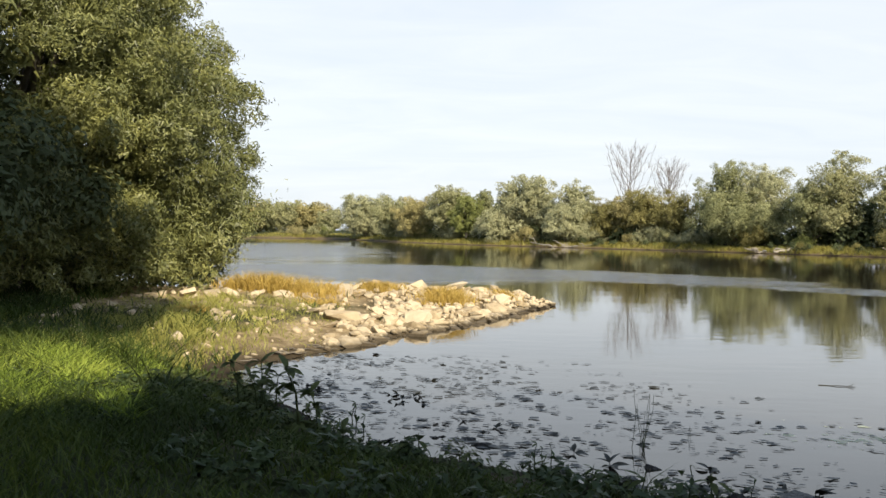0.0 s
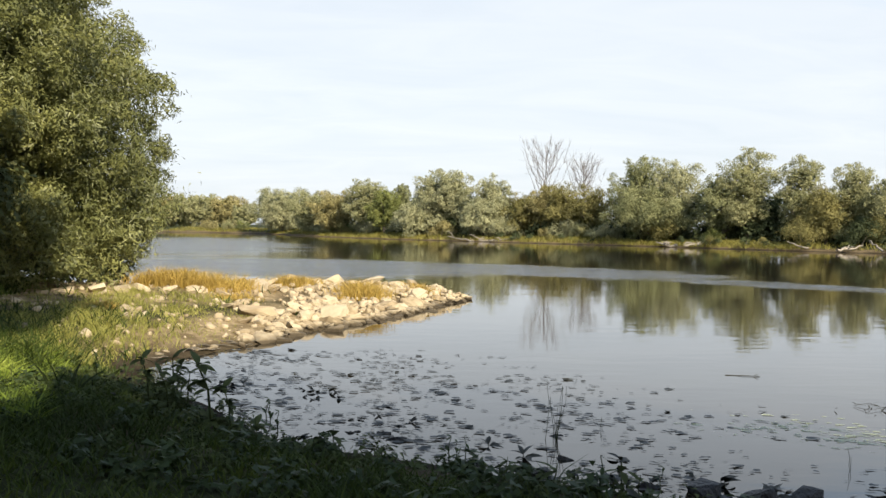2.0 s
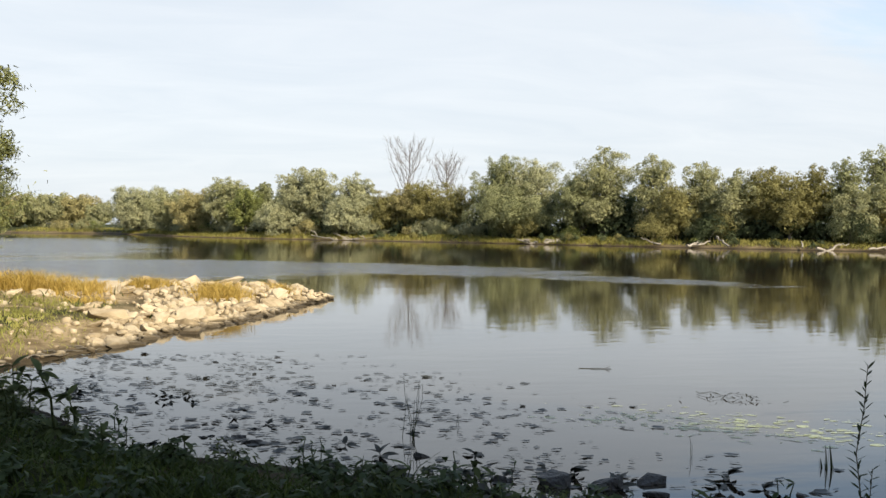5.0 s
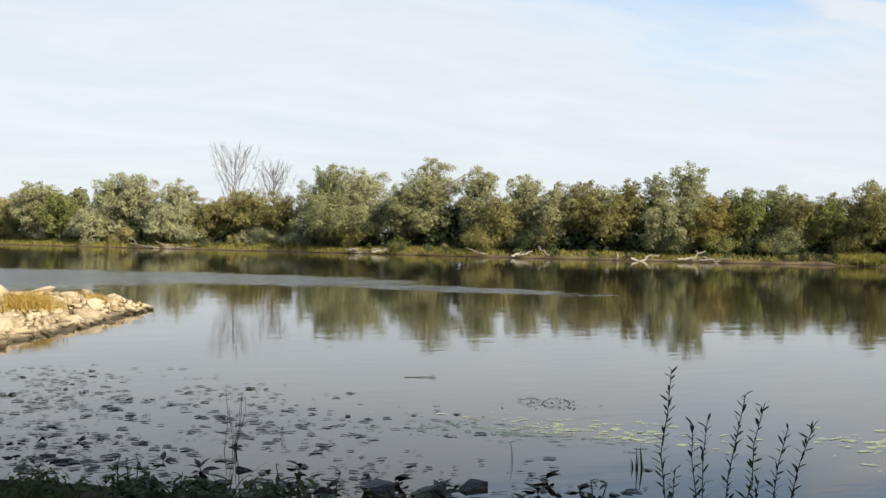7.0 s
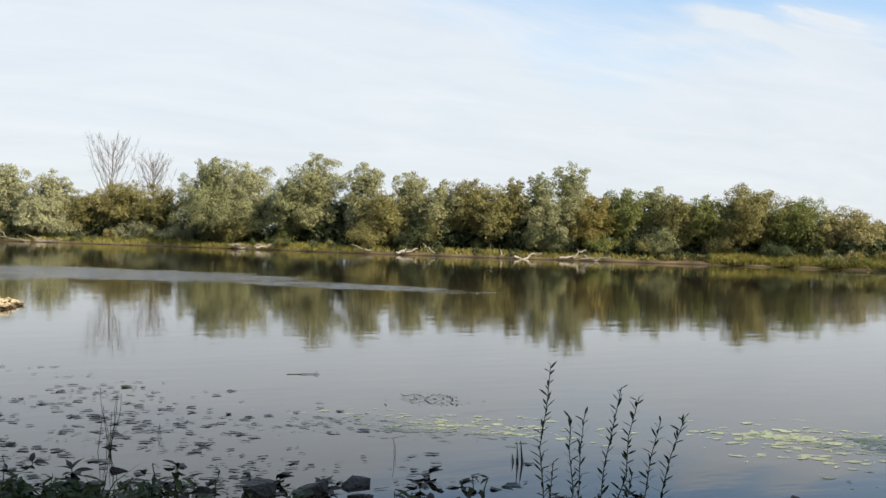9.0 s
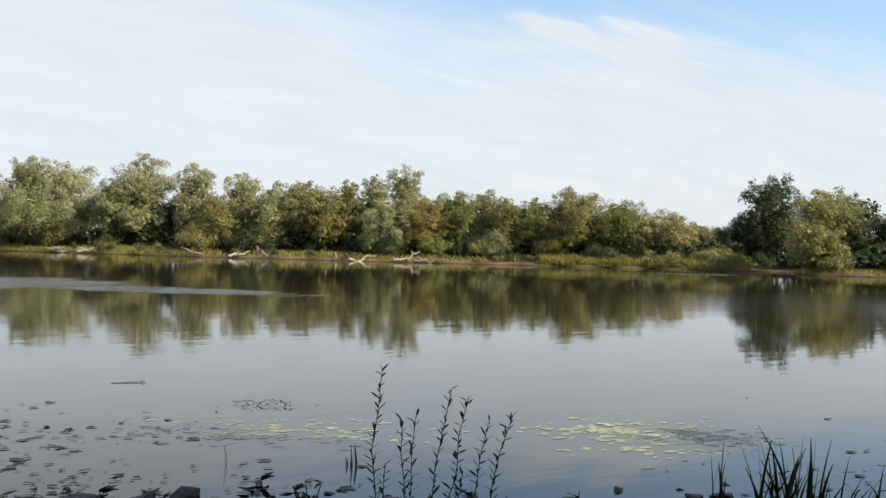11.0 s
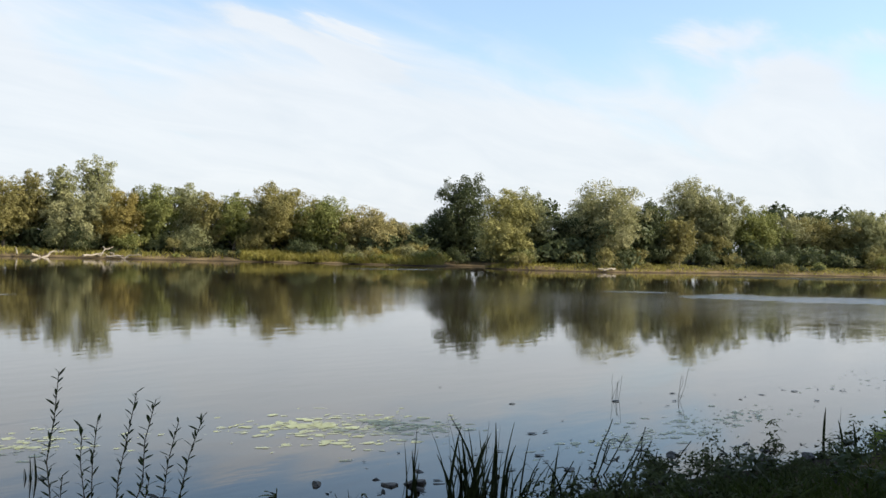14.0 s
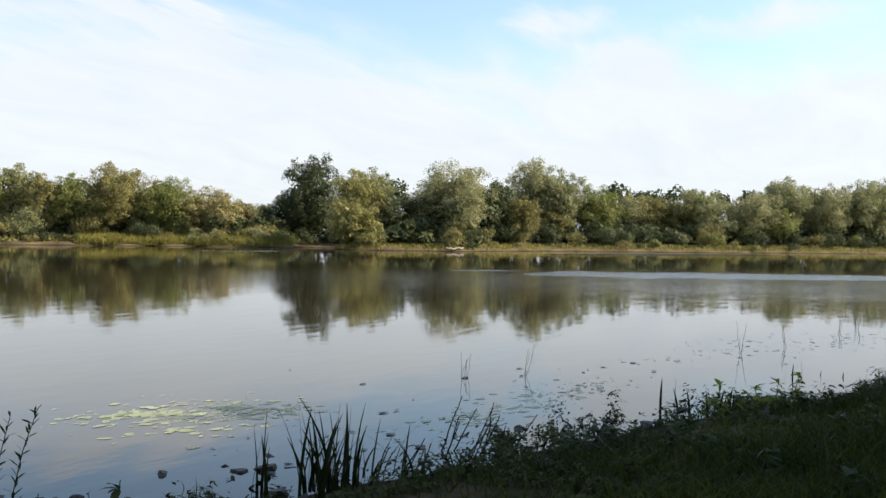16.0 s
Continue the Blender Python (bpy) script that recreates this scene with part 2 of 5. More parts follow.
def water_material():
    m, t = material("river_water")
    geo = node(t, "ShaderNodeNewGeometry")
    # long bands along the current where the wind ruffles the surface
    mp = node(t, "ShaderNodeMapping", {0: geo.outputs["Position"], "Rotation": (0, 0, radians(46)), "Scale": (0.03, 0.3, 1.0)})
    band = node(t, "ShaderNodeTexNoise", {"Vector": mp.outputs[0], "Scale": 1.0, "Detail": 6.0, "Roughness": 0.65, "Distortion": 1.6})
    # below the groyne, and towards the far shore downstream
    def near_to(places):
        most_of = None
        for cx, cy, turn, lx, ly, most in places:
            mp3 = node(t, "ShaderNodeMapping", {0: geo.outputs["Position"], "Location": (cx, cy, 0), "Rotation": (0, 0, radians(turn)), "Scale": (lx, ly, 1000.0)}, vector_type="TEXTURE")
            ln = node(t, "ShaderNodeVectorMath", {0: mp3.outputs[0]}, operation="LENGTH")
            one = node(t, "ShaderNodeMapRange", {"Value": ln.outputs["Value"], "From Min": 0.3, "From Max": 1.1, "To Min": most, "To Max": 0.0}, interpolation_type="SMOOTHSTEP").outputs[0]
            most_of = one if most_of is None else node(t, "ShaderNodeMath", {0: most_of, 1: one}, operation="MAXIMUM").outputs[0]
        return most_of

    left = near_to(((-4, 48, -10, 15, 14, 0.46), (9, 46, -50, 14, 6.5, 0.42), (-17, 100, -82, 62, 14, 0.46), (15.5, 36, -50, 9, 3.0, 0.34), (33.5, 75.5, 5, 4, 1.6, 0.34)))
    right = near_to(((50.5, 7, -60, 15, 4.6, 0.58), (98, 20, -33, 22, 6.5, 0.58), (47.3, 19.2, -50, 3.2, 1.2, 0.46), (69, 51.5, -18, 9, 3.2, 0.55), (48, 16.5, -35, 5, 1.3, 0.26)))
    mp4 = node(t, "ShaderNodeMapping", {0: geo.outputs["Position"], "Rotation": (0, 0, radians(66)), "Scale": (0.03, 0.5, 1.0)})
    band2 = node(t, "ShaderNodeTexNoise", {"Vector": mp4.outputs[0], "Scale": 1.0, "Detail": 6.0, "Roughness": 0.6, "Distortion": 0.35})
    here1 = node(t, "ShaderNodeMath", {0: band.outputs[0], 1: left}, operation="ADD")
    here1 = node(t, "ShaderNodeMath", {0: here1.outputs[0], 1: 0.05}, operation="SUBTRACT")
    here2 = node(t, "ShaderNodeMath", {0: band2.outputs[0], 1: right}, operation="ADD")
    here2 = node(t, "ShaderNodeMath", {0: here2.outputs[0], 1: 0.1}, operation="SUBTRACT")
    where = node(t, "ShaderNodeMath", {0: here1.outputs[0], 1: here2.outputs[0]}, operation="MAXIMUM")
    rough = node(t, "ShaderNodeMapRange", {"Value": where.outputs[0], "From Min": 0.58, "From Max": 0.84}, interpolation_type="SMOOTHSTEP")
    mp2 = node(t, "ShaderNodeMapping", {0: geo.outputs["Position"], "Rotation": (0, 0, radians(38)), "Scale": (0.8, 2.0, 1.0)})
    rip = node(t, "ShaderNodeTexNoise", {"Vector": mp2.outputs[0], "Scale": 1.3, "Detail": 3.0, "Roughness": 0.5})
    swell = node(t, "ShaderNodeTexNoise", {"Vector": mp2.outputs[0], "Scale": 0.25, "Detail": 2.0})
    hgt = node(t, "ShaderNodeMath", {0: swell.outputs[0], 1: 1.6, 2: rip.outputs[0]}, operation="MULTIPLY_ADD")
    # a light breeze downstream, near the bank
    breeze = near_to(((46, 2, -65, 34, 17.0, 0.015),))
    dist0 = node(t, "ShaderNodeMapRange", {"Value": rough.outputs[0], "To Min": 0.0025, "To Max": 0.13})
    dist = node(t, "ShaderNodeMath", {0: dist0.outputs[0], 1: breeze}, operation="ADD")
    bp = node(t, "ShaderNodeBump", {"Height": hgt.outputs[0], "Strength": 1.0, "Distance": dist.outputs[0]})
    rg = node(t, "ShaderNodeMapRange", {"Value": rough.outputs[0], "To Min": 0.035, "To Max": 0.14})
    rg = node(t, "ShaderNodeMath", {0: breeze, 1: 6.0, 2: rg.outputs[0]}, operation="MULTIPLY_ADD")
    bsdf = node(t, "ShaderNodeBsdfPrincipled", {"Base Color": (0.023, 0.019, 0.012, 1), "Roughness": rg.outputs[0], "IOR": 1.36, "Normal": bp.outputs[0]})
    node(t, "ShaderNodeOutputMaterial", {0: bsdf.outputs[0]})
    return m


def stone_material():
    m, t = material("limestone")
    tc = node(t, "ShaderNodeTexCoord")
    ob = node(t, "ShaderNodeObjectInfo")
    mv = node(t, "ShaderNodeVectorMath", {0: tc.outputs["Object"], 1: ob.outputs["Location"]}, operation="ADD")
    n = node(t, "ShaderNodeTexNoise", {"Vector": mv.outputs[0], "Scale": 4.0, "Detail": 8.0, "Roughness": 0.65})
    big = node(t, "ShaderNodeTexNoise", {"Vector": mv.outputs[0], "Scale": 1.1, "Detail": 3.0})
    isle = node(t, "ShaderNodeNewGeometry")
    mixr = node(t, "ShaderNodeMath", {0: ob.outputs["Random"], 1: isle.outputs["Random Per Island"]}, operation="ADD")
    mixf = node(t, "ShaderNodeMath", {0: mixr.outputs[0], 1: 1.0}, operation="MODULO")
    fac = node(t, "ShaderNodeMath", {0: mixf.outputs[0], 1: 0.5, 2: n.outputs[0]}, operation="MULTIPLY_ADD")
    col = ramp(t, fac.outputs[0], (0.35, (0.15, 0.11, 0.062)), (0.65, (0.325, 0.255, 0.158)), (1.0, (0.45, 0.37, 0.25)))
    st = node(t, "ShaderNodeMapRange", {"Value": big.outputs[0], "From Min": 0.55, "From Max": 0.75, "To Max": 0.5})
    c2 = node(t, "ShaderNodeMix", {0: st.outputs[0], 6: col, 7: (0.2, 0.15, 0.09, 1)}, data_type="RGBA")
    # the blocks are wet and stained at the waterline
    sz = node(t, "ShaderNodeSeparateXYZ", {0: isle.outputs["Position"]})
    wet = node(t, "ShaderNodeMapRange", {"Value": sz.outputs[2], "From Min": 0.04, "From Max": 0.115, "To Min": 0.88, "To Max": 0.0})
    c3 = node(t, "ShaderNodeMix", {0: wet.outputs[0], 6: c2.outputs[2], 7: (0.03, 0.022, 0.013, 1)}, data_type="RGBA")
    bp = node(t, "ShaderNodeBump", {"Height": n.outputs[0], "Strength": 0.7, "Distance": 0.04})
    bsdf = node(t, "ShaderNodeBsdfPrincipled", {"Base Color": c3.outputs[2], "Roughness": 0.88, "Specular IOR Level": 0.2, "Normal": bp.outputs[0]})
    node(t, "ShaderNodeOutputMaterial", {0: bsdf.outputs[0]})
    return m


M["ground"], M["water"], M["stone"] = ground_material(), water_material(), stone_material()

# ---- mesh helpers ----


def mesh_of(name, verts, faces, mat, smooth=False):
    """A mesh from arrays: faces is one array (n, 3 or 4) or a list of such arrays."""
    faces = [np.asarray(f, np.int32) for f in (faces if isinstance(faces, list) else [faces]) if len(f)]
    me = bpy.data.meshes.new(name)
    verts = np.asarray(verts, np.float32)
    me.vertices.add(len(verts))
    me.vertices.foreach_set("co", verts.ravel())
    loops = np.concatenate([f.ravel() for f in faces])
    sizes = np.concatenate([np.full(len(f), f.shape[1], np.int32) for f in faces])
    me.loops.add(len(loops))
    me.loops.foreach_set("vertex_index", loops)
    me.polygons.add(len(sizes))
    me.polygons.foreach_set("loop_start", np.concatenate([[0], np.cumsum(sizes)[:-1]]).astype(np.int32))
    if smooth:
        me.polygons.foreach_set("use_smooth", np.ones(len(sizes), bool))
    me.update(calc_edges=True)
    me.validate()
    me.materials.append(mat)
    return me


def part(name, me, parent, label=""):
    ob = new(name, me)
    ob.parent = parent
    if label:
        ob["label"] = label
    return ob


def unit(v):
    return v / np.maximum(np.linalg.norm(v, axis=-1, keepdims=True), 1e-9)


def leaf_blades(rng, centre, out, length, width, droop=0.0, spread=1.0):
    """Pointed leaves at the centres, facing roughly outwards; droop turns their tips down."""
    n = len(centre)
    nrm = unit(out + spread * 0.33 * rng.normal(size=(n, 3)))
    axis = np.cross(nrm, rng.normal(size=(n, 3)))
    axis = unit(unit(axis) + np.array((0, 0, -droop)))
    side = unit(np.cross(nrm, axis))
    ln = length * rng.uniform(0.6, 1.3, (n, 1))
    wd = width * rng.uniform(0.7, 1.3, (n, 1))
    v = np.stack([centre - axis * ln * 0.45 + side * wd * 0.5, centre + axis * ln * 0.55, centre - axis * ln * 0.45 - side * wd * 0.5], 1)
    return v.reshape(-1, 3), np.arange(3 * n).reshape(n, 3)


def tube(points, radii, sides=6):
    """Rings along a line of points."""
    points = np.asarray(points, float)
    n = len(points)
    way = unit(np.gradient(points, axis=0))
    ref = np.where(np.abs(way[:, 2:3]) > 0.9, np.array([[1.0, 0, 0]]), np.array([[0, 0, 1.0]]))
    a = unit(np.cross(way, ref))
    b = np.cross(way, a)
    th = np.arange(sides) * 2 * np.pi / sides
    v = points[:, None] + np.asarray(radii, float)[:, None, None] * (a[:, None] * np.cos(th)[None, :, None] + b[:, None] * np.sin(th)[None, :, None])
    i, j = np.meshgrid(np.arange(n - 1), np.arange(sides), indexing="ij")
    k = (j + 1) % sides
    f = np.stack([i * sides + j, i * sides + k, (i + 1) * sides + k, (i + 1) * sides + j], -1).reshape(-1, 4)
    return v.reshape(-1, 3), f


def joined(pieces):
    vs, fs, at = [], [], 0
    for v, f in pieces:
        vs.append(v)
        fs.append(f + at)
        at += len(v)
    return np.concatenate(vs), np.concatenate(fs)


def branch_line(rng, a, b, sag=0.0, wob=0.08, n=6):
    t = np.linspace(0, 1, n)[:, None]
    d = np.linalg.norm(np.subtract(b, a))
    line = np.asarray(a) * (1 - t) + np.asarray(b) * t + wob * d * rng.normal(size=(n, 3)) * np.sin(t * np.pi)
    line[:, 2] += sag * d * np.sin(t[:, 0] * np.pi)
    return line


# ---- plan: shorelines and the height of the ground ----
NEAR = np.array([(-400, 330), (-60, 76), (-25, 40), (-17, 30.5), (-10, 27.5), (-5, 27), (0.5, 27.7), (2.4, 27.3), (2.85, 27.05), (1.65, 23.6), (0.25, 20.5), (-0.9, 18.1), (-1.9, 16.0), (-3, 13.5),
                 (-2.4, 12), (-1.7, 11), (-0.8, 9.2), (0.4, 8.3), (1.8, 7.4), (2.7, 6.6), (3.9, 5.7), (5.0, 5.0), (6.2, 4.1), (8.0, 3.15), (9.5, 2.6), (11.1, 2.0), (12.8, 1.0), (16.0, -0.6), (22, -2.5), (40, -12), (120, -60), (500, -300)])
FAR = np.array([(-500, 300), (-120, 235), (-42, 213), (-21, 207), (-8, 172), (4, 150), (17, 137), (27, 126), (36, 116), (46, 101), (58, 88), (64, 82), (73, 74), (80, 67),
                (86, 57.5), (92, 59.0), (92.5, 55), (84.5, 52), (83, 48), (88, 39.5), (103, 33.5), (114, 20), (134, 2), (175, -25), (700, -300)])
CREST = np.array([(-9, 22), (-5, 23.4), (0.6, 25.6), (2.2, 26.6)])


def signed(line, x, y, sign):
    """Distance to a shoreline, positive on the land."""
    x, y = np.asarray(x, float), np.asarray(y, float)
    best, side = np.full(x.shape, 1e9), np.zeros(x.shape)
    for (ax, ay), (bx, by) in zip(line[:-1], line[1:]):
        dx, dy = bx - ax, by - ay
        u = np.clip(((x - ax) * dx + (y - ay) * dy) / (dx * dx + dy * dy), 0, 1)
        ex, ey = x - ax - u * dx, y - ay - u * dy
        d = np.hypot(ex, ey)
        s = dx * ey - dy * ex
        nearer = d < best - 1e-9
        tie = np.abs(d - best) <= 1e-9
        side = np.where(nearer, s, np.where(tie, np.where(np.abs(s) > np.abs(side), s, side), side))
        best = np.minimum(best, d)
    return best * np.sign(side) * sign


def wave(x, y, k=1.0):
    return (np.sin(1.3 * k * x + 0.7 * np.sin(0.9 * k * y)) + np.sin(1.1 * k * y + 1.9 + 0.8 * np.sin(0.7 * k * x)) + np.sin(2.9 * k * (x + 0.6 * y))) / 3


def lands(x, y):
    wob = 0.16 * wave(x, y, 1.7)
    return signed(NEAR, x, y, -1) + wob, signed(FAR, x, y, 1) + 2 * wob


def ground_z(x, y):
    x, y = np.asarray(x, float), np.asarray(y, float)
    dn, df = lands(x, y)
    near = np.where(dn > 0, 0.5 * (1 - np.exp(-np.maximum(dn, 0) / 2.4)), np.maximum(0.22 * dn, -1.5))
    near = near + np.where(dn > 0.3, 0.03 * wave(x, y, 3.1), 0)
    dc = np.abs(signed(CREST, x, y, 1))
    near = near + np.where(dn > -0.6, 0.2 * np.exp(-((dc / 1.2) ** 2)) * np.clip((dn + 0.6) / 0.9, 0, 1), 0)
    far = np.where(df > 0, 0.12 + 1.0 * (1 - np.exp(-np.maximum(df - 0.6, 0) / 5.0)), np.maximum(0.25 * df, -1.5))
    far = far + np.where(df > 1, 0.12 * wave(x, y, 0.35), 0)
    return np.maximum(near, far)


def lines(lo, hi, step, out_lo, out_hi):
    mid = list(np.arange(lo, hi + 1e-6, step))
    s, a = step, []
    v = hi
    while v < out_hi:
        s = min(s * 1.25, 3.2 if v < 240 else 60)
        v += s
        a.append(v)
    s, b = step, []
    v = lo
    while v > out_lo:
        s = min(s * 1.25, 3.2 if v > -70 else 60)
        v -= s
        b.append(v)
    return np.array(b[::-1] + mid + a)


def build_ground():
    gx, gy = lines(-12, 20, 0.28, -1500, 1500), lines(-3, 30, 0.28, -900, 1800)
    X, Y = np.meshgrid(gx, gy, indexing="ij")
    Z = ground_z(X, Y)
    nx, ny = X.shape
    i, j = np.meshgrid(np.arange(nx - 1), np.arange(ny - 1), indexing="ij")
    f = np.stack([i * ny + j, (i + 1) * ny + j, (i + 1) * ny + j + 1, i * ny + j + 1], -1).reshape(-1, 4)
    me = mesh_of("ground", np.stack([X, Y, Z], -1).reshape(-1, 3), f, M["ground"], True)
    dn, df = lands(X, Y)
    dc = np.abs(signed(CREST, X, Y, 1))
    sandy = np.clip(1.0 - np.abs(Y - 20.5) / 7.5, 0, 1) * (X < 5) * (dn > -2)
    sandy = np.maximum(np.clip(sandy * 1.8, 0, 1), np.clip(1.4 - df / 1.6, 0, 1) * (df > -1) * 0.55)
    # less sand between the blocks: darker ground stands in for their shaded gaps
    sandy = np.where((X > -1.8) & (dc < 3.2) & (Y > 20.5) & (dn > -1), sandy * 0.3, sandy)
    turf = np.where(df > -2, np.clip((df - 1.5) / 3, 0, 1), np.clip((dn - 0.5) / 2.0, 0, 1) * (0.8 - 0.55 * np.exp(-((dc / 4.5) ** 2))))
    col = me.color_attributes.new("kind", "FLOAT_COLOR", "POINT")
    data = np.stack([sandy, turf, np.zeros_like(turf), np.ones_like(turf)], -1).astype(np.float32)
    col.data.foreach_set("color", data.ravel())
    return tagged(new("ground", me), "earth river banks with mud, sand and turf", "ground", kind="structure")


build_ground()
water = new("water", mesh_of("water", [(-1500, -900, 0), (1500, -900, 0), (1500, 1800, 0), (-1500, 1800, 0)], np.array([(0, 1, 2, 3)]), M["water"]))
tagged(water, "calm grey river water mirroring sky and trees", "water", kind="structure")

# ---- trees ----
LEAF = {"near": "grey-green", "p": "haze-paled grey-green", "q": "pale hazed olive", "v": "bright yellow-green", "w": "grey-green", "o": "olive-brown", "g": "fresh green", "d": "dark green", "y": "pale yellow-green", "Y": "yellowing", "s": "sparse grey-green"}


def crown_lobes(rng, h, r, base, slim):
    """Centres and sizes of the clumps of an uneven crown: boughs that stand apart, each of several clumps on its upper, outer side."""
    zc, hz = (h + base) / 2, (h - base) / 2
    boughs = []

    def add(c, s, apart):
        if all(np.linalg.norm(c - o) > apart * (s + q) for o, q in boughs):
            boughs.append((c, s))

    for k in range(5):  # a rounded, uneven top
        top = r * rng.uniform(0.24, 0.36)
        a, rho = rng.uniform(0, 2 * np.pi), (0.06 if k == 0 else rng.uniform(0.3, 0.7))
        drop = 0 if k == 0 else rng.uniform(0.3, 0.75) * rho * r
        add(np.array([math.cos(a) * rho * r, math.sin(a) * rho * r, h - top - drop]), top, 0.55)
    for k in range(int(60 + 26 * r)):
        d = unit(rng.normal(size=3))
        d = d / max(abs(d)) ** 0.45  # fuller than an ellipsoid
        f = rng.uniform(0.5, 0.88)
        c = np.array([d[0] * r * f, d[1] * r * f, zc + d[2] * hz * f * (1.0 if d[2] > 0 else 0.86)])
        widen = 1.0 - slim * max(0.0, (c[2] - zc) / hz) ** 1.4
        c[:2] *= widen
        add(c, min(r * rng.uniform(0.2, 0.46), 2.1) * (0.75 + 0.25 * widen), 0.57)
    out = []
    for c, s in boughs:
        away = unit(c - np.array((0, 0, zc - 0.2 * hz)))
        out.append((c - away * s * 0.15, s * 0.72))
        for q in range(7):
            d = unit(rng.normal(size=3) * 0.8 + away * 0.55 + np.array((0, 0, 0.3)))
            out.append((c + d * s * rng.uniform(0.5, 0.95), s * rng.uniform(0.26, 0.48)))
    return out


def foliage(rng, lobes, per_area, length, width, droop, fuzz=0.25, tall=0.82, loose=1.0, under=-0.5):
    """Leaves over the upper and outer side of each clump; its underside stays bare."""
    cs, os = [], []
    for c, s in lobes:
        n = max(12, int(per_area * 12.6 * s * s))
        d = unit(rng.normal(size=(n, 3)))
        d = d[d[:, 2] > under + 0.25 * rng.normal(size=n)]
        n = len(d)
        rad = s * rng.uniform(0.42, 1.0, (n, 1)) ** 0.5
        rad *= 1 + fuzz * np.abs(rng.normal(size=(n, 1))) * (rng.uniform(size=(n, 1)) < 0.25)
        rad *= 1 + 0.22 * np.sin(d[:, :1] * 5 + c[0] * 3) * np.sin(d[:, 2:] * 6 + c[2] * 2)
        cs.append(c + d * rad * np.array((1, 1, tall)))
        os.append(d + np.array((0, 0, 0.25)))
    return leaf_blades(rng, np.concatenate(cs), np.concatenate(os), length, width, droop, loose)


def wood(rng, h, r, lobes, girth, fork=0.6):
    """A tapered trunk with limbs that reach into the clumps."""
    lean = rng.uniform(-0.06, 0.06, 2) * h
    top = np.array([lean[0], lean[1], h * 0.8])
    line = branch_line(rng, (0, 0, -0.3), top, 0, 0.025, 8)
    trunk = tube(line, np.linspace(girth, girth * 0.25, 8), 7)
    limbs = []
    for c, s in lobes[:: max(1, len(lobes) // 7)]:
        i = int(np.clip(c[2] / h * 7 * fork, 1, 6))
        limbs.append(tube(branch_line(rng, line[i], c, 0.08, 0.05, 5), np.linspace(girth * 0.4, girth * 0.08, 5), 5))
    return trunk, limbs


def tree(seed, x, y, h, r, kind, group, size=0.21, density=20.0, base=None, name="tree", label="", z=None):
    rng = np.random.default_rng(seed)
    z = float(ground_z(x, y)) if z is None else z
    h, r = h - z, r * 1.3
    thing = new(name)
    thing.location = (x, y, z)
    slim = {"s": 0.2, "y": 0.2, "d": 0.35}.get(kind, 0.32)
    base = {"s": 0.32, "d": 0.0}.get(kind, 0.1) * h if base is None else base
    lobes = crown_lobes(rng, h, r, base, slim)
    trunk, limbs = wood(rng, h, r, lobes, 0.035 * h * 0.6 + 0.04)
    part("trunk", mesh_of("trunk", *trunk, M["bark"], True), thing)
    for limb in limbs:
        part("limb", mesh_of("limb", *limb, M["bark"], True), thing)
    crown = foliage(rng, lobes, density * (0.8 if kind == "s" else 1.0), size, size * 0.52, 0.35 if kind in "wyp" else 0.1, 0.22, 0.9, 0.9)
    core = [(c * np.array((0.6, 0.6, 0.9)), q * 1.2) for c, q in lobes[::8]]
    crown = joined([crown, foliage(rng, core, density * 0.3, size * 2.2, size * 1.3, 0.2, 0.1, 1.0, 1.5, -2)])
    part("crown", mesh_of("crown", *crown, M["w" if kind == "s" else kind]), thing)
    tagged(thing, label or f"{LEAF[kind]} {'tall' if h > 8.5 else 'rounded'} riverside tree on the far bank", "tree", group)
    return thing


# far trees take paled kinds: haze and sun sit in the leaf colour
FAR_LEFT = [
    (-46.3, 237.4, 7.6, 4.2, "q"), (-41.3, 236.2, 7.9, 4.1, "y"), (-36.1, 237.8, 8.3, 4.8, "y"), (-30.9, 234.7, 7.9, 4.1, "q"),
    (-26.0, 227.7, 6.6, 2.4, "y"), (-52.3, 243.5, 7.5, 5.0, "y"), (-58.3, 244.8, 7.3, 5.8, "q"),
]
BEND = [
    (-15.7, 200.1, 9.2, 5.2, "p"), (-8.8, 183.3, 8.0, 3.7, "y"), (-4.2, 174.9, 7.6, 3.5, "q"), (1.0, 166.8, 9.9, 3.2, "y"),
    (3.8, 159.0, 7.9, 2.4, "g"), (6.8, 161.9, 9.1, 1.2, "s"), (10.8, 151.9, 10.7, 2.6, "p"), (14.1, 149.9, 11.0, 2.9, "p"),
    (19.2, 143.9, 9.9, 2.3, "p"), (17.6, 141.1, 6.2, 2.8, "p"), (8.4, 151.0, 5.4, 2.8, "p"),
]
MIDDLE = [
    (23.4, 139.5, 7.0, 2.3, "o"), (25.9, 138.1, 8.1, 2.4, "q"), (28.5, 135.4, 8.7, 2.8, "o"), (31.6, 132.1, 8.0, 2.5, "o"),
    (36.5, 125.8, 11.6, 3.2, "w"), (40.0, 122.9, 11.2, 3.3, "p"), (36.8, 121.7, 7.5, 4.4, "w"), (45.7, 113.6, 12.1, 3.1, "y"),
    (43.4, 115.3, 9.0, 2.7, "w"), (48.3, 112.8, 6.1, 2.1, "d"), (50.3, 108.8, 10.9, 2.2, "y"), (54.3, 104.6, 9.9, 2.3, "y"), (51.0, 104.0, 6.9, 2.3, "o"),
]
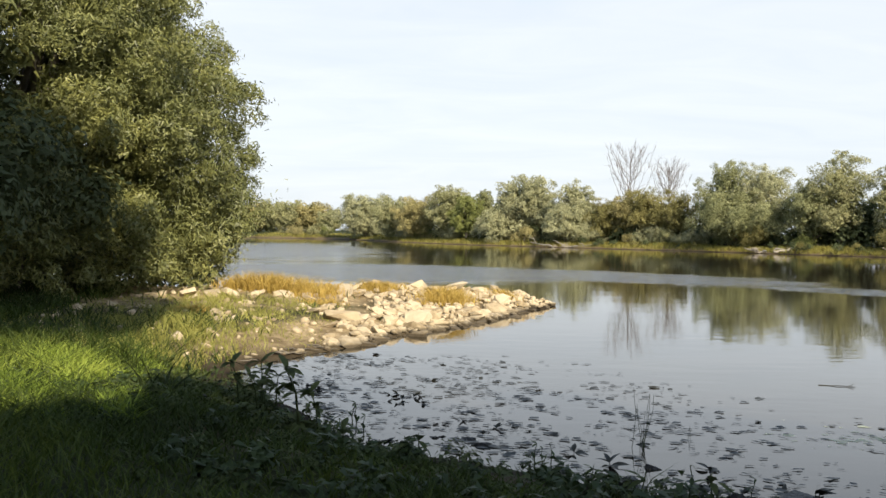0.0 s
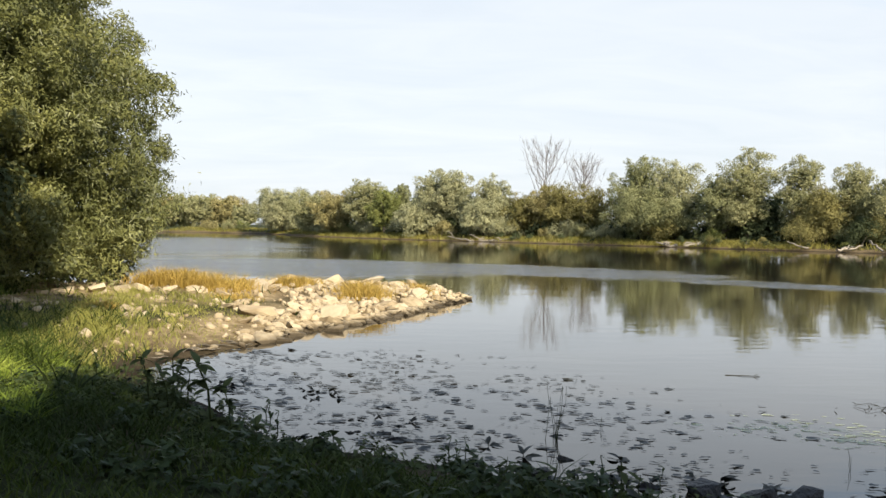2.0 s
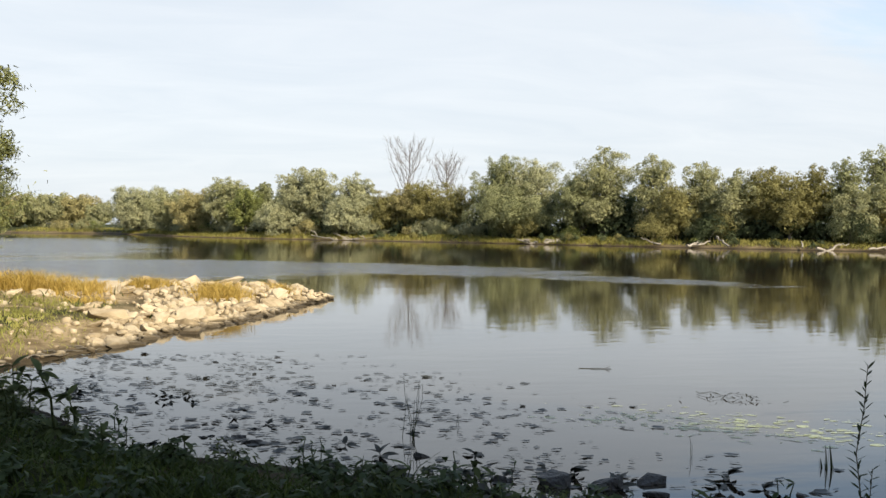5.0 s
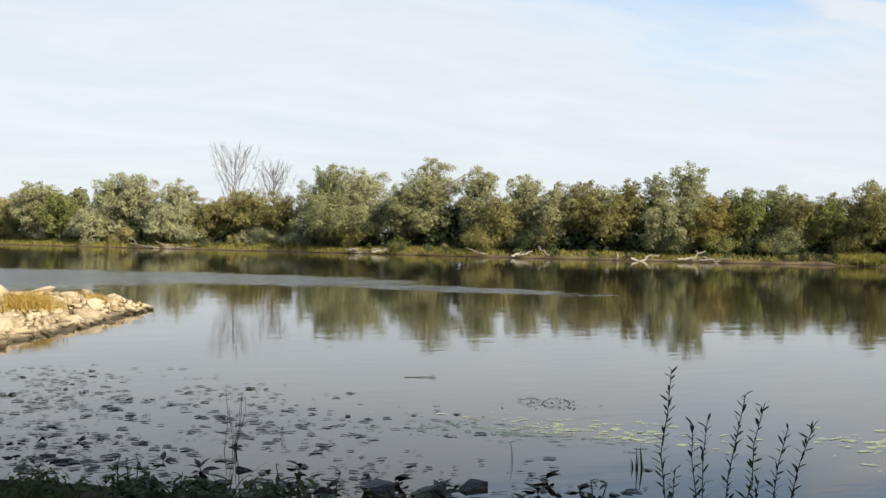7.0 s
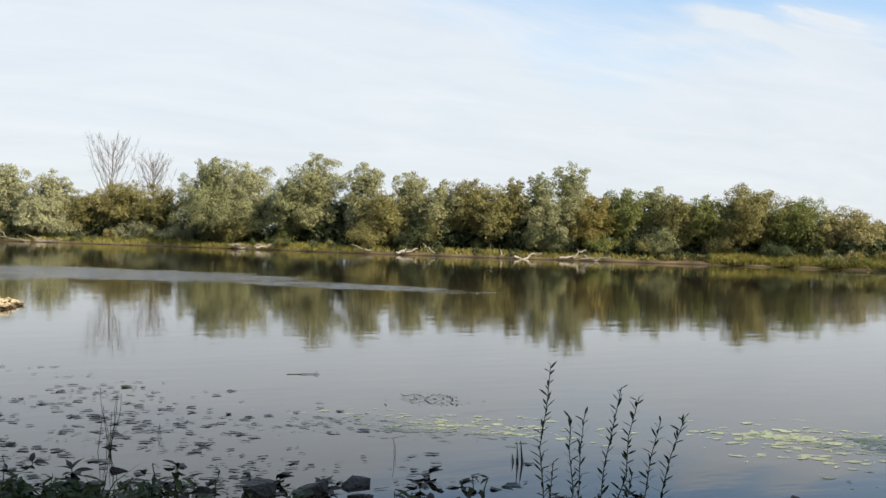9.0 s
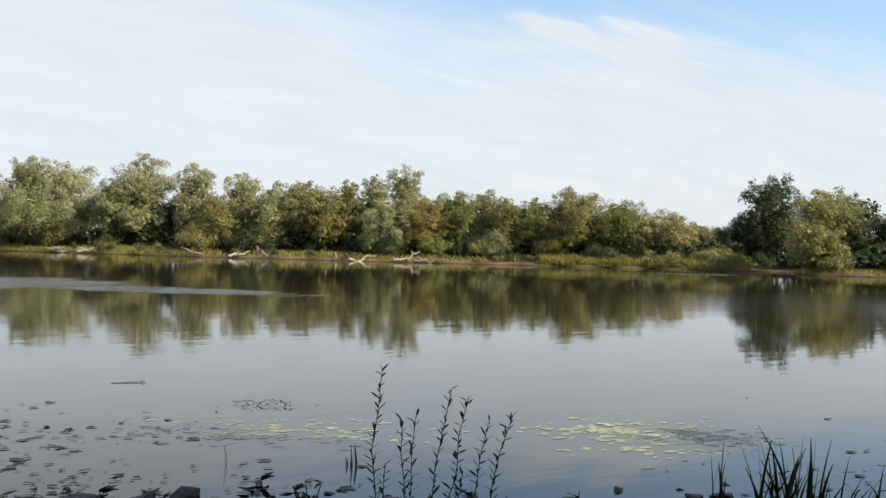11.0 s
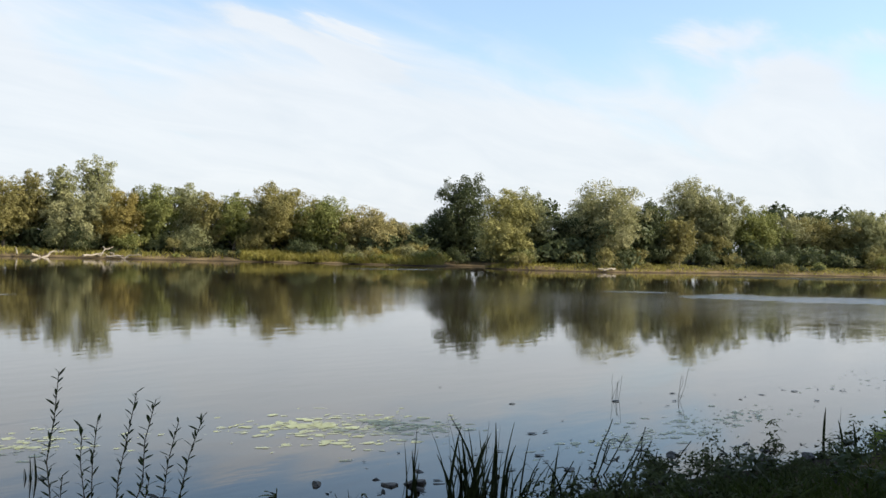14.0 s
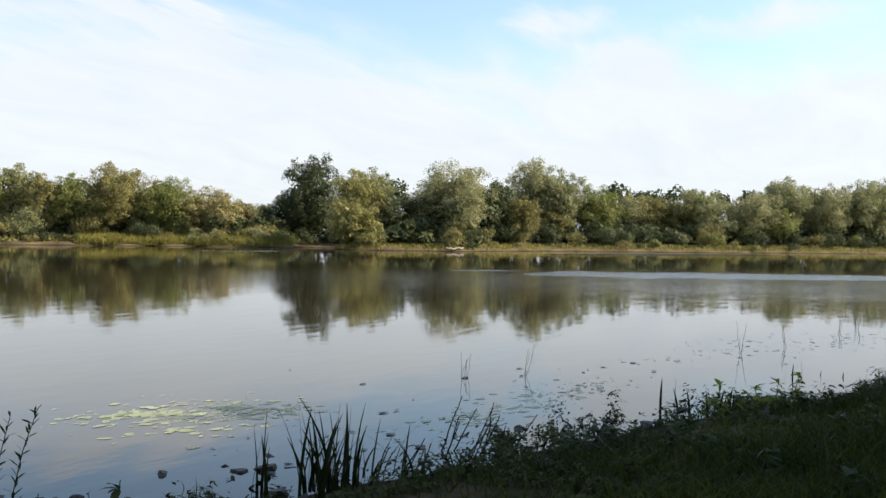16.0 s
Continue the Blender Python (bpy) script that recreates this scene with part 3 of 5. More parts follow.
CENTRE = [
    (56.0, 100.1, 8.6, 2.3, "y"), (58.9, 98.5, 9.0, 2.4, "o"), (59.6, 94.9, 7.9, 1.9, "o"), (62.4, 94.9, 9.2, 2.0, "o"),
    (64.8, 92.5, 9.9, 1.6, "w"), (68.5, 91.7, 11.3, 1.8, "s"), (65.2, 89.4, 6.9, 2.9, "y"), (67.8, 86.8, 7.2, 2.3, "Y"),
    (71.1, 85.2, 8.2, 2.2, "g"), (75.0, 84.4, 8.5, 1.9, "w"), (74.8, 80.5, 7.3, 1.9, "o"), (76.7, 78.9, 7.6, 2.0, "g"),
    (79.8, 75.8, 8.7, 2.9, "o"), (83.3, 72.3, 6.9, 2.8, "g"), (85.5, 69.7, 6.0, 2.2, "q"), (86.9, 67.4, 6.1, 2.4, "q"), (89.9, 66.6, 4.6, 1.6, "q"),
]
POINT = [
    (96.1, 67.9, 4.8, 2.0, "g"), (95.4, 61.0, 10.5, 3.0, "d"), (96.5, 63.5, 6.6, 2.6, "d"), (89.1, 51.9, 8.2, 2.5, "v"),
    (86.6, 50.3, 4.7, 2.2, "v"), (92.0, 51.3, 8.7, 1.7, "w"), (91.1, 49.0, 7.0, 1.5, "w"), (93.6, 47.3, 6.1, 1.9, "d"),
    (96.2, 43.4, 8.7, 3.5, "y"), (102.0, 41.4, 7.9, 1.9, "d"),
]
RIGHT = [
    (104.2, 42.0, 7.5, 2.3, "g"), (102.7, 38.0, 6.0, 1.5, "o"), (112.0, 40.1, 11.2, 2.9, "y"), (112.4, 36.7, 9.6, 2.4, "w"),
    (110.5, 37.2, 4.7, 2.1, "o"), (116.9, 34.1, 7.2, 2.9, "g"), (121.3, 31.4, 6.9, 2.5, "y"), (123.1, 29.0, 6.6, 2.5, "o"),
    (125.1, 26.2, 6.5, 2.6, "o"), (125.7, 22.5, 7.4, 3.3, "w"), (128.3, 17.5, 6.7, 3.0, "y"), (134.1, 14.0, 10.0, 2.9, "w"),
    (130.3, 14.5, 5.5, 2.3, "g"), (137.6, 9.6, 8.5, 2.8, "y"), (143.0, 5.2, 9.6, 3.5, "w"), (148.0, 0.8, 10.2, 3.8, "w"), (155.1, -4.2, 9.8, 4.0, "w"),
]
seed = 100
for row in FAR_LEFT:
    seed += 1
    tree(seed, *row, "trees at the river bend", size=0.42, density=9)
for row in BEND:
    seed += 1
    tree(seed, *row, "trees on the far bank", size=0.27, density=15)
for row in MIDDLE + CENTRE + POINT + RIGHT:
    seed += 1
    tree(seed, *row, "trees on the far bank")


def dead_tree(seed, x, y, h, r):
    rng = np.random.default_rng(seed)
    z = float(ground_z(x, y))
    thing = new("dead_tree")
    thing.location = (x, y, z)
    h -= z
    line = branch_line(rng, (0, 0, -0.3), (0.05 * r, 0, h * 0.93), 0, 0.012, 10)
    part("trunk", mesh_of("trunk", *tube(line, np.linspace(0.17, 0.025, 10), 7), M["grey"], True), thing)
    for k in range(24):
        a = 2.4 * k + rng.uniform(-0.3, 0.3)
        u = 0.3 + 0.58 * (k + 0.5) / 24  # the limbs rise from the trunk like a broom, the lower ones wider
        q = u * 9
        start = line[int(q)] * (1 - q % 1) + line[int(q) + 1] * (q % 1)
        reach = r * (1.28 - u) * rng.uniform(0.75, 1.1)
        end = start + np.array([math.cos(a) * reach, math.sin(a) * reach, (h - start[2]) * rng.uniform(0.66, 0.9)])
        b = branch_line(rng, start, end, -0.07, 0.014, 9)
        limb = part("limb", mesh_of("limb", *tube(b, np.linspace(0.05, 0.011, 9), 5), M["grey"], True), thing)
        fine = []
        for q in range(22):
            i = int(rng.integers(2, 9))
            way = unit(b[min(i + 1, 8)] - b[i - 1])
            e = b[i] + unit(way + 0.42 * rng.normal(size=3) + np.array((0, 0, 0.25))) * rng.uniform(0.5, 1.5)
            fine.append(tube(branch_line(rng, b[i], e, 0.03, 0.03, 4), np.linspace(0.016, 0.006, 4), 4))
        tagged(part("twig_spray", mesh_of("twig_spray", *joined(fine), M["grey"], True), limb), kind="stuff")
    tagged(thing, "bare grey dead tree standing above the bushes", "tree", "dead trees")


dead_tree(31, 26.5, 140.9, 15.1, 4.6)
dead_tree(32, 31.1, 136.3, 12.2, 3.1)

# the big willow on this bank, beside the groyne


def big_willow(seed, x, y, h, r, base, size, density, label, clumps=95, wide=0.3, skirt=0, name="willow", girth=0.4, fork=0.6, outline=None):
    rng = np.random.default_rng(seed)
    z = float(ground_z(x, y))
    thing = new(name)
    thing.location = (x, y, z)
    lobes = []
    zc, hz = (h + base) / 2, (h - base) / 2
    boughs = []
    for k in range(clumps * 6):
        d = unit(rng.normal(size=3))
        d = d / max(abs(d)) ** 0.55
        f = rng.uniform(0.58, 0.9)
        taper = 1.0 - 0.58 * max(0.0, d[2] * f) ** 1.3
        lean = 0.86 if d[2] > 0.0 else 1.05
        c, q = np.array([d[0] * r * f * taper * lean, d[1] * r * f * taper * lean, zc + d[2] * hz * f]), r * rng.uniform(0.13, 0.23)
        if outline:  # half-widths of the crown by height
            q *= 0.85
            a, c[2] = rng.uniform(0, 2 * np.pi), 0.45 + (h - 1.2) * rng.uniform() ** 1.15
            rho = np.interp(c[2], *outline) - q * rng.uniform(1.0, 2.4)
            c[:2] = math.cos(a) * rho, math.sin(a) * rho
        if len(boughs) < clumps and all(np.linalg.norm(c - o) > 0.5 * (q + p) for o, p in boughs):
            boughs.append((c, q))
    for c, q in boughs:
        away = unit(c - np.array((0, 0, zc - 0.2 * hz)))
        lobes.append((c - away * q * 0.2, q * 0.7))
        for n in range(6):
            d = unit(rng.normal(size=3) * 0.8 + away * 0.5 + np.array((0, 0, 0.2)))
            lobes.append((c + d * q * rng.uniform(0.5, 1.0), q * rng.uniform(0.25, 0.48)))
    for k in range(skirt):  # branches that hang to the ground
        a = rng.uniform(0, 2 * np.pi)
        f = rng.uniform(0.55, 0.86)
        lobes.append((np.array([math.cos(a) * r * f, math.sin(a) * r * f, rng.uniform(0.5, 3.4)]), r * rng.uniform(0.12, 0.2)))
    trunk, limbs = wood(rng, h, r, lobes, girth, fork)
    part("trunk", mesh_of("trunk", *trunk, M["bark"], True), thing)
    for limb in limbs:
        part("limb", mesh_of("limb", *limb, M["bark"], True), thing)
    part("crown", mesh_of("crown", *foliage(rng, lobes, density, size, size * wide, 0.5, 0.3, 0.9), M["near"]), thing)
    core = [(c * np.array((0.62, 0.62, 1)) + np.array((0, 0, 0.19 * (zc - c[2]))), s * 1.3) for c, s in lobes[::5]]
    part("inner_crown", mesh_of("inner_crown", *foliage(rng, core, density * 0.3, size * 1.9, size * 0.7, 0.4, 0.1, 1.0, 1.5, -2), M["near"]), thing)
    return tagged(thing, label, "tree")


big_willow(7, -9.9, 23.6, 12.0, 5.9, 0.0, 0.135, 165, "large grey-green willow overhanging the stone groyne", 230, 0.27, 12, outline=((0, 1.0, 2.2, 3.4, 4.6, 6.0, 7.2, 12.0), (5.0, 5.3, 5.8, 6.0, 5.85, 4.9, 4.3, 2.0)))
big_willow(8, -12.8, 18.3, 12.5, 4.6, 0.3, 0.3, 36, "dark willow in the shade of its neighbour", 80, 0.36, 10)
# trees behind the viewer, whose shade lies over the near bank
# three unseen trees, added and sized to keep sun off the left bank
big_willow(38, 3.0, -1.8, 20.5, 2.9, 13.2, 0.6, 24, "tall narrow willow added out of view to cast shade", 110, 0.5, girth=0.15, fork=1.0)
big_willow(36, 1.8, -3.4, 25.5, 2.4, 17.0, 0.6, 24, "very tall slender willow added out of view to cast shade", 60, 0.5, girth=0.2, fork=1.0)
big_willow(37, -8.0, 5.0, 20.0, 4.4, 10.0, 0.6, 18, "broad willow added out of view to cast shade", 110, 0.5)
for k, (x, y, h) in enumerate(((-12, -8, 12.5), (-5, -7.5, 12.5), (2, -7, 10.2), (8.5, -7, 14.2), (16, -8, 8.3), (23, -11, 10.8), (31, -15, 12))):
    big_willow(40 + k, x, y, h, 5.4, 3.8, 0.75, 9, "tall willow on the near bank casting shade", 95, 0.5)

# ---- far bank: bushes, low woods behind, grass, driftwood ----


def along_far(rng, n, lo, hi, back_lo, back_hi):
    """Places behind the far shoreline, between two of its corners."""
    line = FAR[lo:hi + 1]
    seg = np.linalg.norm(np.diff(line, axis=0), axis=1)
    cum = np.concatenate([[0], np.cumsum(seg)])
    u = rng.uniform(0, cum[-1], n)
    i = np.clip(np.searchsorted(cum, u) - 1, 0, len(seg) - 1)
    f = ((u - cum[i]) / seg[i])[:, None]
    p = line[i] * (1 - f) + line[i + 1] * f
    d = unit(line[i + 1] - line[i])
    away = np.stack([-d[:, 1], d[:, 0]], 1)
    return p + away * rng.uniform(back_lo, back_hi, (n, 1))


def bush(seed, x, y, h, r, kind, group="bushes on the far bank", size=0.19, density=34.0):
    rng = np.random.default_rng(seed)
    z = float(ground_z(x, y))
    thing = new("bush")
    thing.location = (x, y, z - 0.05)
    lobes = []
    for k in range(int(7 + 3 * r)):
        a, f = rng.uniform(0, 2 * np.pi), rng.uniform(0.1, 0.85)
        s = r * rng.uniform(0.3, 0.5)
        lobes.append((np.array([math.cos(a) * r * f, math.sin(a) * r * f, rng.uniform(0.25, 1.0) * (h - s) * (1 - 0.35 * f * f) + 0.1]), s))
    part("stem", mesh_of("stem", *tube(branch_line(rng, (0, 0, -0.1), (0.1, 0, h * 0.6), 0, 0.04, 5), np.linspace(0.07, 0.03, 5), 5), M["bark"], True), thing)
    part("foliage", mesh_of("foliage", *foliage(rng, lobes, density, size, size * 0.5, 0.2, 0.3, 0.9, 0.9), M[kind]), thing)
    where = "standing in for shade under the willow" if y < 40 else "at the foot of the trees"
    tagged(thing, f"{LEAF[kind]} leafy bush {where}", "bush", group)


# low dark bushes added to stand in for the willow's deep shade
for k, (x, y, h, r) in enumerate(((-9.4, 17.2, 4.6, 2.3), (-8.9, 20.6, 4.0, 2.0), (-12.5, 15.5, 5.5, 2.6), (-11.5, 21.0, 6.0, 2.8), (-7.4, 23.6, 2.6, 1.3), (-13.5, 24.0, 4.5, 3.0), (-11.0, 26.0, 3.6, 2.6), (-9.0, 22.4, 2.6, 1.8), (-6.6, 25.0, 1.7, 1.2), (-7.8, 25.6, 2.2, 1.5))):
    bush(60 + k, x, y, h, r, "d", "dark bushes standing in for shade under the willow", 0.17, 90)
# dark bushes close the inlet's gap and stand in for its shade
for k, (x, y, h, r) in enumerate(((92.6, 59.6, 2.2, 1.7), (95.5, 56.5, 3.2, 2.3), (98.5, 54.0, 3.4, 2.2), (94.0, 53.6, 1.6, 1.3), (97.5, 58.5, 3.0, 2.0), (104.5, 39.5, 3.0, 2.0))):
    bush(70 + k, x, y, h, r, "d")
rng = np.random.default_rng(5)
for lo, hi, n, sizes in ((4, 13, 66, (1.4, 3.6)), (13, 14, 24, (0.8, 1.9)), (16, 19, 22, (1.0, 2.4)), (14, 17, 8, (0.8, 1.8)), (19, 23, 50, (1.2, 3.0)), (2, 4, 14, (1.6, 3.2))):
    for x, y in along_far(rng, n, lo, hi, *((1.6, 6.0) if lo in (13, 14, 16) else (3.2, 7.0))):
        h = rng.uniform(*sizes)
        # dark leaves stand in for shade below the crowns, paled ones for haze
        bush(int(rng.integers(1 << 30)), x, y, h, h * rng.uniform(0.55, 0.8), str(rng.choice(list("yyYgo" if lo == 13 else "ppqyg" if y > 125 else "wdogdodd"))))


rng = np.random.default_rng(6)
# dark kinds here too, to put shade at the trees' feet
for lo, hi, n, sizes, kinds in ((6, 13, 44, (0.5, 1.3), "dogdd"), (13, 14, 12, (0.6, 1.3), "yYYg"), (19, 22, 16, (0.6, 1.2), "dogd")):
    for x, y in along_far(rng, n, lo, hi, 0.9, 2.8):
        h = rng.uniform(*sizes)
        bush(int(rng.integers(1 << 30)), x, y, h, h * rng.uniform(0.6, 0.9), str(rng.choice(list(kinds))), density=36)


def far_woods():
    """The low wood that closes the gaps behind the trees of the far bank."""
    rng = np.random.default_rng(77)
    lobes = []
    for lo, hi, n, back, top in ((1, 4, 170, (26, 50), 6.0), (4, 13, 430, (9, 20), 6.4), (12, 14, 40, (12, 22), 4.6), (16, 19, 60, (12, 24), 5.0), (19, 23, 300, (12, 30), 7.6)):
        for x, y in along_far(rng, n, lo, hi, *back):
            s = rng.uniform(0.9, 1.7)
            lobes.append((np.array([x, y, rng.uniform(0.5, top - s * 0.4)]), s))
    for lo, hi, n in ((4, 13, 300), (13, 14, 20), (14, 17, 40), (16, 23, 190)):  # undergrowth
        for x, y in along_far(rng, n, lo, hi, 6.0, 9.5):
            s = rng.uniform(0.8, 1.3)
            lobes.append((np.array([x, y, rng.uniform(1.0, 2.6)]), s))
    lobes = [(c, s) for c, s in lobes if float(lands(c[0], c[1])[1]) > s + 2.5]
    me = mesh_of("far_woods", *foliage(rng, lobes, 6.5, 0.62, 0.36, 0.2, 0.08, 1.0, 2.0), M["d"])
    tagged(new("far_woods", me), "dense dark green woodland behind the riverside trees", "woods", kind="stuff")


far_woods()


def blades(rng, x, y, height, width, lean=0.35):
    """Bent grass blades of three triangles each."""
    n = len(x)
    z = ground_z(x, y) - 0.02
    a = rng.uniform(0, 2 * np.pi, n)
    b = rng.uniform(0, 2 * np.pi, n)
    h = height * rng.uniform(0.5, 1.25, n)
    bend = lean * h * rng.uniform(0.2, 1.6, n)
    sx, sy = np.cos(a) * width * 0.5, np.sin(a) * width * 0.5
    dx, dy = np.cos(b) * bend, np.sin(b) * bend
    v = np.stack([
        np.stack([x - sx, y - sy, z], 1), np.stack([x + sx, y + sy, z], 1),
        np.stack([x - 0.8 * sx + 0.3 * dx, y - 0.8 * sy + 0.3 * dy, z + 0.55 * h], 1), np.stack([x + 0.8 * sx + 0.3 * dx, y + 0.8 * sy + 0.3 * dy, z + 0.55 * h], 1),
        np.stack([x + dx, y + dy, z + h], 1)], 1).reshape(-1, 3)
    i = np.arange(n)[:, None] * 5
    f = np.concatenate([i + np.array([[0, 1, 3]]), i + np.array([[0, 3, 2]]), i + np.array([[2, 3, 4]])])
    return v, f


def grass_object(name, v, f, mat, label):
    return tagged(new(name, mesh_of(name, v, f, M[mat])), label, "grass", kind="stuff")


def far_grass():
    rng = np.random.default_rng(21)
    p = np.concatenate([along_far(rng, 14000, 4, 9, 0.45, 5.0), along_far(rng, 3500, 9, 13, 0.9, 4.5), along_far(rng, 8000, 12, 14, 0.4, 6.0), along_far(rng, 10000, 2, 4, 1.0, 9.0)])
    p = p[wave(p[:, 0], p[:, 1], 0.25) > -0.5 + 0.5 * rng.normal(size=len(p))]
    v, f = blades(rng, p[:, 0], p[:, 1], 0.45, 0.085, 1.0)
    low = along_far(rng, 12000, 16, 23, 0.4, 5.5)
    q = along_far(rng, 6000, 12, 14, 0.5, 5.5)
    v, f = joined([(v, f), blades(rng, low[:, 0], low[:, 1], 0.26, 0.085, 1.2), blades(rng, q[:, 0], q[:, 1], 0.8, 0.11, 0.9)])
    grass_object("bank_grass", v, f, "bank", "yellow-green tall grass along the far waterline")


far_grass()


def driftwood(seed, x, y, turn, length, girth, forks, label, rise=0.25, mat="pale"):
    rng = np.random.default_rng(seed)
    z = max(float(ground_z(x, y)), 0.0)
    thing = new("driftwood_log")
    thing.matrix_world = pose(x, y, z + girth, 0, 0, turn)
    main = branch_line(rng, (-length / 2, 0, 0), (length / 2, 0, rise * length), -0.05, 0.04, 8)
    part("trunk", mesh_of("trunk", *tube(main, np.linspace(girth, girth * 0.35, 8), 7), M[mat], True), thing)
    for k in range(forks):
        s = main[int(rng.integers(2, 7))]
        e = s + np.array([rng.uniform(-0.3, 0.5), rng.uniform(-0.35, 0.35), rng.uniform(-0.04, 0.17)]) * length * 0.7
        part("limb", mesh_of("limb", *tube(branch_line(rng, s, e, 0.1, 0.06, 6), np.linspace(girth * 0.6, girth * 0.15, 6), 6), M[mat], True), thing)
    tagged(thing, label, "driftwood", "driftwood on the far bank")


for k, (x, y, turn, length, girth, forks, rise) in enumerate((
        (15.6, 138.6, 140, 8.0, 0.16, 4, 0.05), (18.6, 136.2, -40, 5.0, 0.15, 4, 0.05), (38.0, 114.6, 140, 5.5, 0.18, 5, 0.03), (36.8, 115.9, 120, 3.5, 0.14, 4, 0.1), (39.2, 112.9, 25, 3.2, 0.13, 3, 0.16),
        (50.2, 97.3, 20, 3.6, 0.16, 3, 0.12), (46.6, 101.5, 150, 2.2, 0.1, 2, 0.3), (59.6, 87.2, 10, 4.2, 0.16, 2, 0.1), (63.0, 83.8, 15, 4.6, 0.12, 5, 0.2), (64.6, 82.1, -40, 3.0, 0.11, 6, 0.1), (64.0, 82.4, 80, 2.0, 0.09, 4, 0.2),
        (57.6, 89.4, 60, 1.4, 0.1, 2, 0.5), (88.5, 40.0, 160, 2.4, 0.14, 1, 0.02), (51.8, 95.0, 100, 2.2, 0.12, 1, 0.5))):
    driftwood(300 + k, x, y, turn, length, girth, forks, "bleached fallen trunk with bare limbs at the waterline", rise)

# ---- the stone groyne ----


def stone_mesh(seed, flat=0.7):
    rng = np.random.default_rng(seed)
    bm = bmesh.new()
    for k in range(20):
        v = rng.uniform(-1, 1, 3)
        v = v / max(abs(v)) ** 0.9 * np.array((0.47, 0.39, 0.47 * flat)) * rng.uniform(0.86, 1.03)
        bm.verts.new(v)
    hull = bmesh.ops.convex_hull(bm, input=bm.verts[:])
    bmesh.ops.delete(bm, geom=[g for g in hull["geom_interior"] if isinstance(g, bmesh.types.BMVert)], context="VERTS")
    me = bpy.data.meshes.new("stone")
    bm.to_mesh(me)
    bm.free()
    me.materials.append(M["stone"])
    return me


# tufts of dry grass: place and height
GOLD = [(-4.6, 23.0, 1.3), (-4.25, 23.2, 1.5), (-3.9, 23.0, 1.5), (-3.5, 23.1, 1.3), (-3.15, 22.8, 1.2), (-2.75, 23.1, 1.1), (-4.9, 23.3, 0.9), (-1.7, 24.1, 0.9), (-1.35, 24.3, 0.8), (0.0, 23.6, 1.4), (0.3, 23.8, 1.4), (0.15, 24.1, 1.1), (-0.2, 23.5, 0.8), (1.6, 25.7, 0.7), (-4.8, 18.6, 0.5), (-2.6, 21.6, 0.4)]


